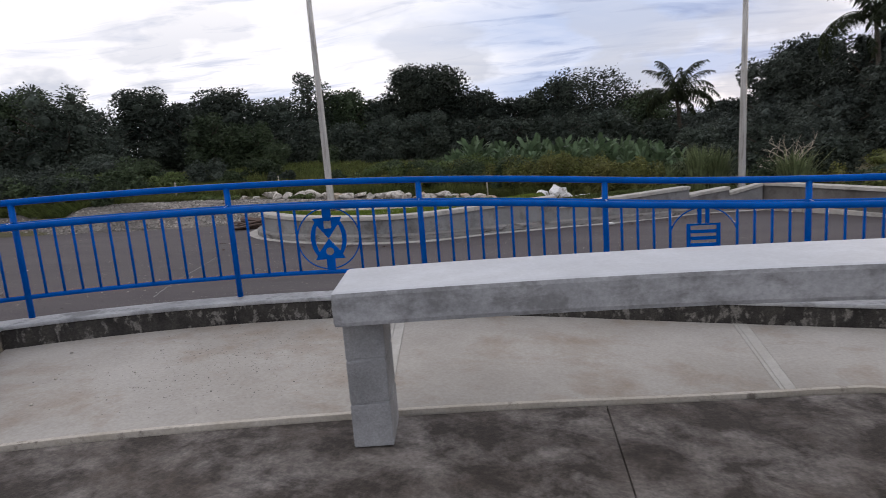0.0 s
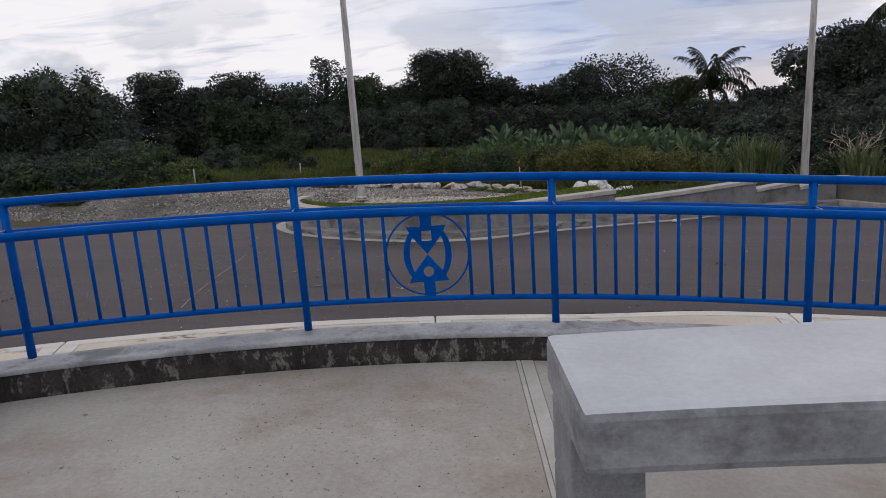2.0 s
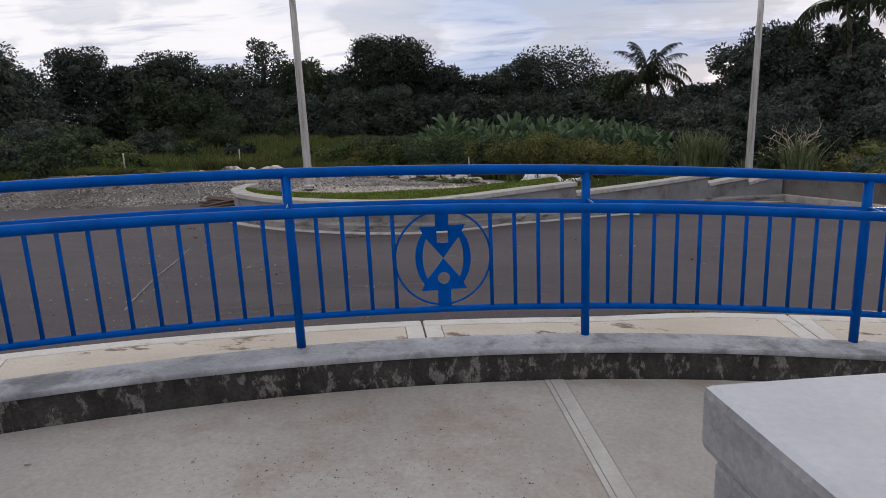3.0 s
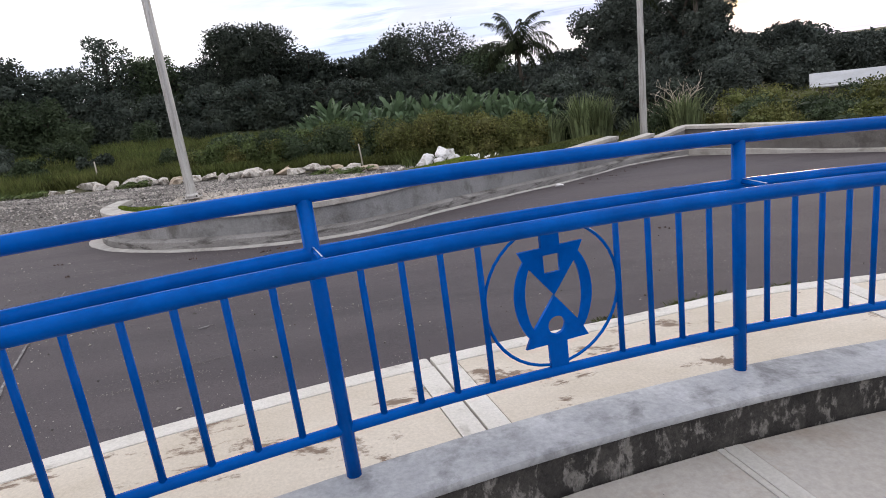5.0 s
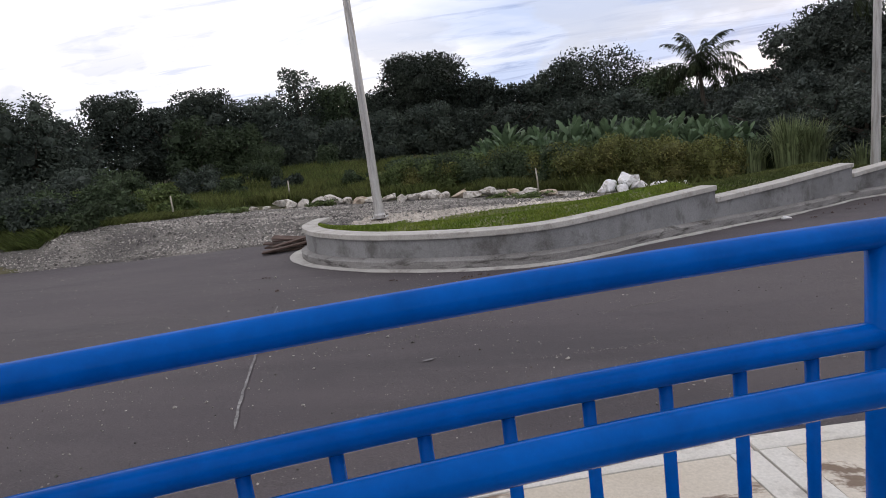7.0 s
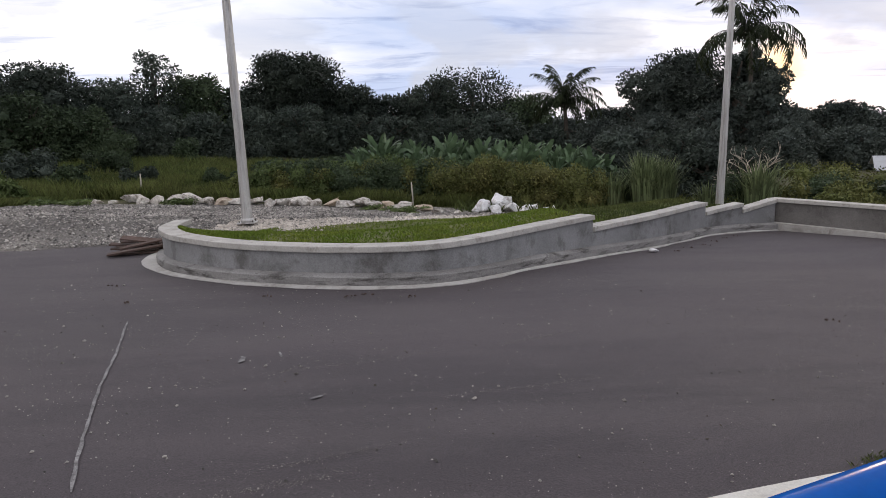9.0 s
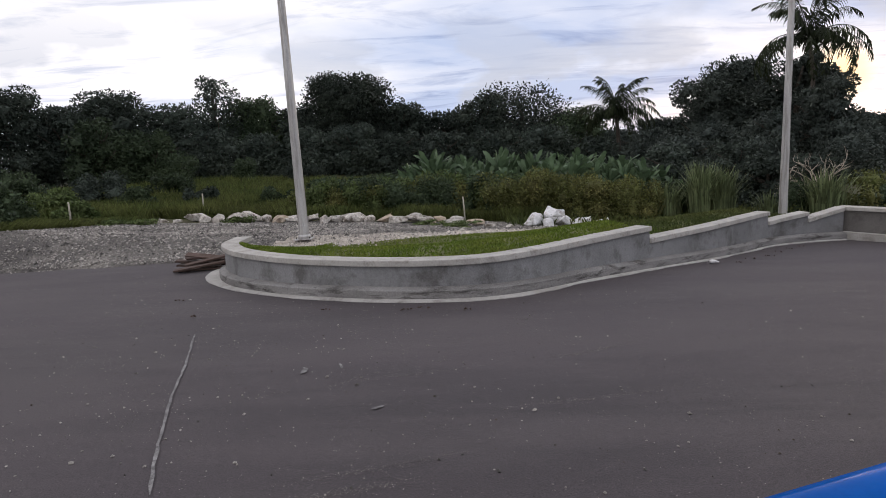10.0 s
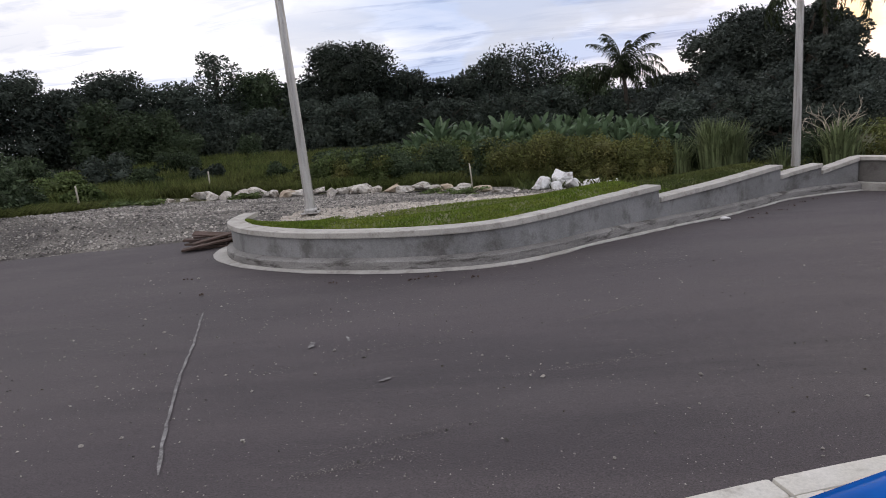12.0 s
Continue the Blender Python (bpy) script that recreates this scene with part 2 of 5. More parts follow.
M = dict(
    asphalt=surf("asphalt", (0.046, 0.037, 0.0392), (0.067, 0.0542, 0.0575), 0.5, (0.093, 0.077, 0.077), 0.45, 95, 0.52, 0.8, 0.75, 0.006, stretch=(0.35, 1.3, 1), spec=0.45),
    slab=surf("pale_concrete", (0.33, 0.302, 0.265), (0.42, 0.393, 0.355), 1.0, (0.25, 0.185, 0.125), 0.6, 45, 0.12, 0.85, 0.2, 0.004, thr=(0.50, 0.68)),
    band=surf("smooth_concrete_band", (0.43, 0.41, 0.37), (0.50, 0.48, 0.44), 3, (0.34, 0.31, 0.27), 0.4, 80, 0.1, 0.8, 0.2, 0.003),
    walk=surf("beige_concrete", (0.48, 0.42, 0.335), (0.57, 0.51, 0.425), 1.3, (0.17, 0.12, 0.085), 0.95, 60, 0.12, 0.85, 0.25, 0.004, stretch=(0.9, 1.6, 1), thr=(0.585, 0.635)),
    kerb=surf("kerb_concrete", (0.55, 0.52, 0.46), (0.62, 0.59, 0.54), 3, (0.3, 0.27, 0.23), 0.6, 60, 0.12, 0.85, 0.3, 0.004, thr=(0.55, 0.66)),
    dark=surf("dirty_dark_concrete", (0.088, 0.070, 0.057), (0.26, 0.235, 0.215), 1.9, (0.036, 0.028, 0.022), 0.92, 40, 0.32, 0.85, 0.6, 0.01, thr=(0.40, 0.58)),
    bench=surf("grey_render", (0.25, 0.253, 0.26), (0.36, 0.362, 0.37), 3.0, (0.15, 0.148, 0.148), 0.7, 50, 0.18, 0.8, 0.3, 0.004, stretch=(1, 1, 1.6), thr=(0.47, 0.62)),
    benchtop=surf("pale_bench_top", (0.47, 0.48, 0.50), (0.55, 0.56, 0.58), 1.5, (0.40, 0.40, 0.41), 0.4, 50, 0.06, 0.6, 0.12, 0.002),
    block=surf("concrete_block", (0.25, 0.25, 0.255), (0.32, 0.32, 0.325), 4, (0.2, 0.2, 0.2), 0.5, 90, 0.2, 0.9, 0.5, 0.005, rnd=0.1),
    curbtop=surf("curb_top_concrete", (0.27, 0.275, 0.28), (0.43, 0.432, 0.435), 2.4, (0.13, 0.13, 0.13), 0.75, 45, 0.16, 0.8, 0.3, 0.005, thr=(0.5, 0.64)),
    mould=surf("mouldy_concrete", (0.022, 0.020, 0.018), (0.062, 0.057, 0.050), 5.0, (0.20, 0.187, 0.168), 0.9, 55, 0.4, 0.9, 0.8, 0.012, stretch=(1.7, 1.7, 0.9), thr=(0.535, 0.60)),
    wall=surf("planter_render", (0.190, 0.187, 0.184), (0.272, 0.268, 0.264), 0.9, (0.078, 0.070, 0.062), 0.7, 40, 0.2, 0.85, 0.4, 0.007, stretch=(1.2, 1.2, 1.0), thr=(0.51, 0.66)),
    skirt=surf("planter_foot", (0.18, 0.170, 0.160), (0.29, 0.277, 0.262), 1.4, (0.045, 0.039, 0.034), 0.85, 40, 0.24, 0.9, 0.5, 0.008, stretch=(0.8, 0.8, 4.0), thr=(0.51, 0.64)),
    cap=surf("cap_concrete", (0.37, 0.345, 0.31), (0.48, 0.455, 0.415), 2.6, (0.20, 0.18, 0.15), 0.7, 45, 0.16, 0.85, 0.3, 0.005, thr=(0.53, 0.68)),
    blue=surf("blue_gloss_paint", (0.0, 0.076, 0.345), (0.0, 0.090, 0.405), 4, (0.0, 0.052, 0.24), 0.5, 30, 0.08, 0.18, 0.04, 0.001, spec=0.05),
    weld=surf("scratched_bare_metal", (0.42, 0.50, 0.58), (0.58, 0.64, 0.70), 20, None, 0, 60, 0.2, 0.4, 0, metal=0.4),
    pole=surf("galvanised_steel", (0.40, 0.385, 0.37), (0.56, 0.54, 0.52), 1.6, (0.24, 0.22, 0.20), 0.7, 40, 0.1, 0.42, 0.06, 0.002, metal=0.45, stretch=(3, 3, 0.25), thr=(0.48, 0.6)),
    soil=surf("earth_and_weeds", (0.045, 0.050, 0.018), (0.075, 0.075, 0.030), 0.4, (0.10, 0.075, 0.045), 0.6, 6, 0.3, 0.95, 0.6, 0.05),
    gravel=surf("gravel_bed", (0.09, 0.081, 0.074), (0.15, 0.137, 0.122), 0.45, (0.29, 0.265, 0.23), 0.65, 22, 0.6, 0.95, 1.0, 0.03, thr=(0.48, 0.64)),
    stones=surf("gravel_stones", (0.155, 0.142, 0.127), (0.325, 0.298, 0.266), 0.6, None, 0, 20, 0.2, 0.9, 0.2, 0.01, isl=0.75),
    rock=surf("white_limestone", (0.46, 0.42, 0.365), (0.64, 0.60, 0.545), 3.0, (0.17, 0.14, 0.105), 0.85, 12, 0.25, 0.9, 0.8, 0.05, rnd=0.15, thr=(0.48, 0.6)),
    tanrock=surf("tan_limestone", (0.42, 0.34, 0.25), (0.54, 0.46, 0.36), 2.5, (0.26, 0.19, 0.13), 0.7, 18, 0.2, 0.9, 0.6, 0.03, rnd=0.15),
    whiterock=surf("bright_chalk_rock", (0.66, 0.64, 0.63), (0.78, 0.77, 0.76), 3, (0.34, 0.30, 0.26), 0.75, 14, 0.12, 0.9, 0.6, 0.03, thr=(0.52, 0.62)),
    chalk=surf("chalk_line", (0.20, 0.19, 0.185), (0.30, 0.29, 0.28), 6, (0.10, 0.09, 0.09), 0.8, 120, 0.35, 0.95, 0.2, 0.002),
    wood=surf("weathered_wood", (0.070, 0.046, 0.038), (0.125, 0.085, 0.070), 3, (0.05, 0.032, 0.022), 0.6, 30, 0.25, 0.85, 0.3, 0.005, rnd=0.3),
    stake=surf("grey_stake_wood", (0.34, 0.31, 0.25), (0.44, 0.40, 0.33), 3, None, 0, 30, 0.2, 0.9, 0.3, 0.005),
    bark=surf("bark", (0.05, 0.04, 0.03), (0.09, 0.075, 0.06), 2, None, 0, 12, 0.3, 0.95, 0.6, 0.03),
    deadwood=surf("bleached_wood", (0.40, 0.34, 0.27), (0.52, 0.45, 0.37), 3, None, 0, 20, 0.2, 0.9, 0.3, 0.01),
    turf=surf("turf_soil", (0.080, 0.090, 0.028), (0.110, 0.115, 0.036), 0.8, (0.10, 0.10, 0.035), 0.5, 12, 0.3, 0.95, 0.4, 0.02),
    lawn=leaf_mat("lawn_blades", (0.092, 0.145, 0.018), (0.148, 0.180, 0.032), 0.4, scale=0.9),
    field=leaf_mat("field_grass", (0.060, 0.082, 0.023), (0.118, 0.125, 0.042), 0.45, scale=0.22),
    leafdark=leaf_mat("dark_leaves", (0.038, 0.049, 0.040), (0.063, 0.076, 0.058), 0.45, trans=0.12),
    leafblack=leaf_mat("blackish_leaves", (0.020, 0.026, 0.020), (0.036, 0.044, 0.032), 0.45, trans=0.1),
    # dark leaves lifted towards grey: distance haze put into the colour
    leafhaze=leaf_mat("hazed_leaves", (0.052, 0.064, 0.056), (0.084, 0.097, 0.080), 0.45, trans=0.15),
    leafmid=leaf_mat("green_leaves", (0.043, 0.061, 0.034), (0.067, 0.089, 0.045), 0.45, trans=0.15),
    leaflight=leaf_mat("light_leaves", (0.080, 0.112, 0.040), (0.122, 0.150, 0.055), 0.4, trans=0.2),
    leafolive=leaf_mat("olive_leaves", (0.098, 0.118, 0.038), (0.165, 0.150, 0.054), 0.5, trans=0.2, scale=0.25, rnd=0.08),
    banana=leaf_mat("banana_leaf", (0.068, 0.110, 0.056), (0.120, 0.162, 0.090), 0.5, 0.4, 0.25, rnd=0.3),
    reed=leaf_mat("reed_blades", (0.105, 0.135, 0.062), (0.175, 0.195, 0.10), 0.5, trans=0.2),
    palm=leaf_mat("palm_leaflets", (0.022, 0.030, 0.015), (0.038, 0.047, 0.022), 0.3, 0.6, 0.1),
    shedroof=surf("zinc_roof", (0.30, 0.31, 0.32), (0.40, 0.41, 0.42), 1, (0.3, 0.28, 0.25), 0.3, 10, 0.1, 0.5, 0.05, 0.01),
    shedwall=surf("shed_wall", (0.10, 0.09, 0.085), (0.15, 0.14, 0.13), 1, None, 0, 10, 0.2, 0.9, 0.1, 0.01),
)


# ---- mesh helpers ----
def mesh(name, verts, faces, smooth=False):
    me = bpy.data.meshes.new(name)
    me.from_pydata([tuple(map(float, v)) for v in verts], [], [tuple(map(int, f)) for f in faces])
    me.validate()
    if smooth:
        me.polygons.foreach_set("use_smooth", [True] * len(me.polygons))
    me.update()
    return me


def part(name, data, material, parent=None, label="", m=None):
    """Links data (a mesh, a bmesh or (verts, faces[, smooth])) as one object under parent."""
    if isinstance(data, bmesh.types.BMesh):
        me = bpy.data.meshes.new(name)
        data.to_mesh(me)
        data.free()
    elif isinstance(data, tuple):
        me = mesh(name, *data)
    else:
        me = data
    if material and not me.materials:
        me.materials.append(material)
    ob = new(name, me)
    if parent:
        ob.parent = parent
    if m is not None:
        ob.matrix_basis = m
    return tagged(ob, label)


def empty(name, at=(0, 0, 0), label="", category="", group="", kind=""):
    ob = new(name)
    ob.empty_display_size = 0.1
    ob.location = at
    return tagged(ob, label, category, group, kind)


def tube(points, radius, seg=10, caps=True):
    """Tube along points; radius one number or one a point."""
    P = [Vector(p) for p in points]
    R = radius if isinstance(radius, (list, tuple)) else [radius] * len(P)
    verts, faces = [], []
    for i, p in enumerate(P):
        d = (P[min(i + 1, len(P) - 1)] - P[max(i - 1, 0)]).normalized()
        up = Vector((0, 0, 1)) if abs(d.z) < 0.9 else Vector((1, 0, 0))
        u = d.cross(up).normalized()
        v = u.cross(d)
        for k in range(seg):
            a = 2 * math.pi * k / seg
            verts.append(p + R[i] * (math.cos(a) * u + math.sin(a) * v))
    for i in range(len(P) - 1):
        for k in range(seg):
            a, b = i * seg + k, i * seg + (k + 1) % seg
            faces.append((a, b, b + seg, a + seg))
    if caps:
        faces.append(tuple(range(seg))[::-1])
        faces.append(tuple(range((len(P) - 1) * seg, len(P) * seg)))
    return verts, faces, True


def join(*pieces):
    V, F = [], []
    for p in pieces:
        n = len(V)
        V += list(p[0])
        F += [tuple(i + n for i in f) for f in p[1]]
    return V, F


def box(sx, sy, sz, bevel=0.01, seg=2):
    """Bevelled box standing on z=0."""
    bm = bmesh.new()
    bmesh.ops.create_cube(bm, size=1, matrix=Matrix.Translation((0, 0, sz / 2)) @ Matrix.Diagonal((sx, sy, sz, 1)))
    if bevel:
        bmesh.ops.bevel(bm, geom=bm.edges[:], offset=bevel, segments=seg, affect="EDGES", profile=0.6)
    return bm


def catmull(pts, step=0.2):
    P = [np.array(p, float) for p in pts]
    P = [2 * P[0] - P[1], *P, 2 * P[-1] - P[-2]]
    out = []
    for i in range(1, len(P) - 2):
        n = max(2, int(np.linalg.norm(P[i + 1] - P[i]) / step))
        for k in range(n):
            t = k / n
            out.append(0.5 * (2 * P[i] + (P[i + 1] - P[i - 1]) * t + (2 * P[i - 1] - 5 * P[i] + 4 * P[i + 1] - P[i + 2]) * t * t
                              + (3 * P[i] - P[i - 1] - 3 * P[i + 1] + P[i + 2]) * t ** 3))
    out.append(P[-2])
    return np.array(out)


def normals(path):
    d = np.gradient(np.asarray(path), axis=0)
    n = np.stack([-d[:, 1], d[:, 0]], 1)
    return n / np.linalg.norm(n, axis=1)[:, None]


def sweep(path, profile, closed_ends=True, nrm=None):
    """Solid along a plan path. profile(i, x, y) gives the ring [(offset to the left, z), ...]."""
    path = np.asarray(path)
    n = normals(path) if nrm is None else nrm
    V, F, k = [], [], 0
    for i, (p, q) in enumerate(zip(path, n)):
        ring = profile(i, p[0], p[1])
        k = len(ring)
        for o, z in ring:
            V.append((p[0] + q[0] * o, p[1] + q[1] * o, z))
    for i in range(len(path) - 1):
        for j in range(k):
            a, b = i * k + j, i * k + (j + 1) % k
            F.append((a, b, b + k, a + k))
    if closed_ends:
        F.append(tuple(range(k))[::-1])
        F.append(tuple(range((len(path) - 1) * k, len(path) * k)))
    return V, F


def solid_from(verts, faces, bevel=0.0):
    """bmesh with outward normals, its long sharp edges softened."""
    bm = bmesh.new()
    vs = [bm.verts.new(tuple(map(float, v))) for v in verts]
    for f in faces:
        bm.faces.new([vs[i] for i in f])
    bmesh.ops.recalc_face_normals(bm, faces=bm.faces[:])
    if bevel:
        es = [e for e in bm.edges if len(e.link_faces) == 2 and e.calc_face_angle(0) > 0.6]
        bmesh.ops.bevel(bm, geom=es, offset=bevel, segments=2, affect="EDGES", profile=0.6)
    return bm


# ---- plan: the terrace is a ring sector about CX, CY that falls gently to the east ----
CX, CY, R_RAIL, A_END = 1.986, -7.29, 12.607, 114.4


def ct(x):
    u = min(max(x, -6.0), 12.0) + 1.43          # top of the low curb wall
    if u < 2.9:
        return 0.305 - 0.026 * u - 0.0102 * u * u
    v = min(u - 2.9, 2.8)
    return 0.1438 - 0.0852 * v + 0.0152 * v * v


def floor_z(x):
    return ct(x) - 0.212


def walk_z(x):
    y = CY + math.sqrt(max(60.0, 14.31 ** 2 - (x - CX) ** 2))
    q = (math.degrees(math.acos(min(max((x - CX) / 14.4, -1.0), 1.0))) - 108.0) / 10.0
    return max(ct(x) - 0.498 + 0.074 * min(max(q, -2.0), 1.2), road_z(x, y) + 0.04 * min(max(x + 2.0, 0.0), 1.0))


def kerb_out(a):
    q = min(max((a - 108.0) / 10.0, -1.6), 1.3)       # the kerb swings out at both ends
    return 0.164 + 0.038 * q + 0.157 * q * q


def road_z(x, y):
    plane = -0.387 - 0.0467 * (y - 7) - 0.0153 * x
    if y < 5:
        plane = -0.387 + 0.0934 - 0.0153 * x - 0.01 * (y - 5)
    return max(plane, -0.66 - 0.1 * max(0.0, x + 5.0)) - 0.028 * min(max(x, 0.0), 4.2)


def ground_z(x, y):
    far = -0.50 - 0.066 * (min(max(x, -16), 9) + 6) - 0.054 * min(max(y - 20, 0), 7) + 0.03 * min(max(y - 30, 0), 45) - 0.011 * min(max(y - 20, 0), 25)
    s = min(max((y - 18.2) / 2.4, 0), 1)
    s = s * s * (3 - 2 * s)
    near = road_z(x, min(y, 20)) + (0.03 if y > 18.2 and x < -5 else -0.12)
    return near * (1 - s) + far * s


def polar(r, a, z=0.0):
    return (CX + r * math.cos(radians(a)), CY + r * math.sin(radians(a)), z)


def arc(r, a0, a1, step=0.75):
    n = max(2, int(abs(a1 - a0) / step))
    return [polar(r, a0 + (a1 - a0) * i / n)[:2] for i in range(n + 1)]


# ---- ground, road ----
def grid_sheet(xs, ys, zf, keep=None):
    V = [(x, y, zf(x, y)) for y in ys for x in xs]
    n = len(xs)
    F = []
    for j in range(len(ys) - 1):
        for i in range(n - 1):
            if keep is None or keep((xs[i] + xs[i + 1]) / 2, (ys[j] + ys[j + 1]) / 2):
                F.append((j * n + i, j * n + i + 1, j * n + n + i + 1, j * n + n + i))
    return V, F, True


fine_x = [-2500, -900, -400, -200, -120, -80, -60, -45] + [float(v) for v in np.arange(-36, 30.1, 1.0)] + [40, 55, 80, 120, 200, 400, 900, 2500]
fine_y = [-2500, -800, -300, -120, -60, -30, -15, -5] + [float(v) for v in np.arange(0, 60.1, 1.0)] + [75, 100, 150, 250, 500, 1000, 2500]
tagged(part("ground", grid_sheet(fine_x, fine_y, lambda x, y: ground_z(x, y) + 0.05 * noise.noise((x * 0.4, y * 0.4, 0)) * (1 if y > 20 else 0)), M["soil"]),
       "earth covered with weeds and wild grass", "ground", kind="structure")


def east_of_wall(x, y):
    return (x - 8.0) * 5.0 + (y - 19.0) * 3.0 > 0 or y > 19.3


def road_sheet_z(x, y):
    """The asphalt, which dips away under the raised pavement and terrace."""
    r, a = math.hypot(x - CX, y - CY), math.degrees(math.atan2(y - CY, x - CX))
    under = min(max((14.12 + kerb_out(a) - r) / 0.3, 0.0), 1.0) if 50 < a < 154 else 0.0
    return road_z(x, y) + 0.006 * noise.noise((x * 0.5, y * 0.5, 3)) - 0.6 * under


road_x = [float(v) for v in np.arange(-45, -13, 0.8)] + [float(v) for v in np.arange(-13, 12, 0.2)] + [float(v) for v in np.arange(12, 24.1, 0.75)]
road_y = [float(v) for v in np.arange(-24, -3, 0.75)] + [float(v) for v in np.arange(-3, 8, 0.2)] + [float(v) for v in np.arange(8, 20.1, 0.75)]
tagged(part("road", grid_sheet(road_x, road_y, road_sheet_z, lambda x, y: not (x > 8 and east_of_wall(x, y))), M["asphalt"]),
       "dark grey worn asphalt road strewn with pale chippings", "road", kind="structure")


# gravel bed beyond the road
def gravel_edge(x):
    return 18.0 + 0.3 * noise.noise((x * 0.9, 0.0, 2.0)) + max(0.0, (-13 - x) * 0.12)


def gravel_back(x):
    back = 27.6 + 0.5 * noise.noise((x * 0.5, 0.0, 9.0)) + min(0.0, (x + 9) * 0.5)
    return min(back, max(24.2 + (x + 13.5) * 2.3, gravel_edge(x) + 0.9 + 0.3 * noise.noise((x, 3.0, 1.0))))  if x < -13.5 else back


def gravel_z(x, y):
    z = max(ground_z(x, y) + 0.03, road_z(x, min(y, 20)) + 0.02 - 0.3 * max(0.0, y - 19.0)) + 0.035 * noise.noise((x * 0.8, y * 0.8, 5)) + 0.02 * noise.noise((x * 2.3, y * 2.3, 1))
    return z - 0.35 * max(0.0, gravel_edge(x) + 0.25 - y)


def in_gravel(x, y):
    return gravel_edge(x) - 0.45 < y < gravel_back(x) + 0.2 and -24 < x < 0.4


gx = [float(v) for v in np.arange(-24, 3.6, 0.2)]
gy = [float(v) for v in np.arange(17.2, 28.6, 0.2)]
gravel = tagged(part("gravel_bed", grid_sheet(gx, gy, gravel_z, in_gravel), M["gravel"]), "grey and cream crushed gravel bed", "gravel", kind="structure")


def chips(name, count, place, size, seed, material, parent=None, label=""):
    """Many small angular stones joined in one mesh."""
    rng = np.random.default_rng(seed)
    base = np.array([(1, 0, 0), (-0.2, 0.95, 0.1), (-0.8, -0.1, 0), (0.1, -0.9, -0.1), (0.1, 0.1, 0.75), (0, 0, -0.5)])
    tri = [(0, 1, 4), (1, 2, 4), (2, 3, 4), (3, 0, 4), (1, 0, 5), (2, 1, 5), (3, 2, 5), (0, 3, 5)]
    V, F = [], []
    made = 0
    while made < count:
        q = place(rng)
        if q is None:
            continue
        a, s = rng.uniform(0, 6.28), size * rng.lognormal(0, 0.4)
        c, d = math.cos(a), math.sin(a)
        b = base * rng.uniform(0.65, 1.3, (6, 3)) * s
        b = np.stack([b[:, 0] * c - b[:, 1] * d, b[:, 0] * d + b[:, 1] * c, b[:, 2]], 1) + np.array(q)
        n = len(V)
        V += b.tolist()
        F += [(i + n, j + n, k + n) for i, j, k in tri]
        made += 1
    return part(name, (V, F), material, parent, label)


def gravel_spot(rng):
    x, y = rng.uniform(-23, 3), rng.uniform(17.2, 28)
    if rng.random() > 1.3 - (y - 17.5) * 0.085:
        return None
    return (x, y, gravel_z(x, y) + 0.004) if gravel_edge(x) - 0.1 + 0.3 * noise.noise((x * 3, y * 3, 4)) < y < gravel_back(x) else None


tagged(chips("gravel_stones", 32000, gravel_spot, 0.024, 3, M["stones"]), "loose crushed limestone gravel", "gravel", kind="stuff")


def chip_spot(rng):
    x, y = rng.normal(-5.5, 4.5), rng.uniform(6.8, 17)
    r = math.hypot(x - CX, y - CY)
    if r < 14.4 + kerb_out(math.degrees(math.atan2(y - CY, x - CX))) or (x > -7 and y > 12.6 + abs(x + 2) * 0.35) or x > 7:
        return None
    return (x, y, road_z(x, y) + 0.006)


tagged(chips("road_chippings", 1700, chip_spot, 0.0078, 5, M["stones"]), "pale stone chippings scattered on the asphalt", "gravel", kind="stuff")


def aggregate_spot(rng):
    x, y = rng.uniform(-8.5, 4.5), 6.8 + 6.5 * rng.random() ** 1.4
    r = math.hypot(x - CX, y - CY)
    if r < 14.4 + kerb_out(math.degrees(math.atan2(y - CY, x - CX))) or noise.noise((x * 0.9, y * 1.6, 2.0)) < rng.uniform(-0.5, 0.4):
        return None
    return (x, y, road_z(x, y) + 0.007)


tagged(chips("road_aggregate", 9000, aggregate_spot, 0.0034, 6, M["stones"]), "fine pale aggregate worn out of the asphalt", "gravel", kind="stuff")

# faint dusty wheel streaks: fine grit swept into lines along the drive
STREAKS = [((-4.1, 9.15), (-3.47, 9.45), (-2.63, 9.68), (-1.77, 9.91)), ((-1.41, 9.98), (-0.95, 10.18), (-0.53, 10.4)), ((-3.5, 7.62), (-3.17, 7.72), (-2.74, 7.85), (-2.26, 7.99)), ((-3.4, 7.43), (-3.13, 7.5), (-2.88, 7.57), (-2.6, 7.66)), ((-2.04, 8.72), (-1.26, 8.85), (-0.58, 9.06))]
streak_lines = [catmull(list(q), 0.05) for q in STREAKS]


def streak_spot(rng):
    line = streak_lines[rng.integers(len(streak_lines))]
    i = int((len(line) - 1) * rng.beta(1.4, 1.4))
    x, y = line[i] + rng.normal(0, 0.022, 2) + (rng.uniform(-0.06, 0.06), 0)
    return (x, y, road_z(x, y) + 0.007)


tagged(chips("streak_grit", 2600, streak_spot, 0.0021, 7, M["stones"]), "fine pale grit swept into faint curved wheel streaks", "grit", kind="stuff")


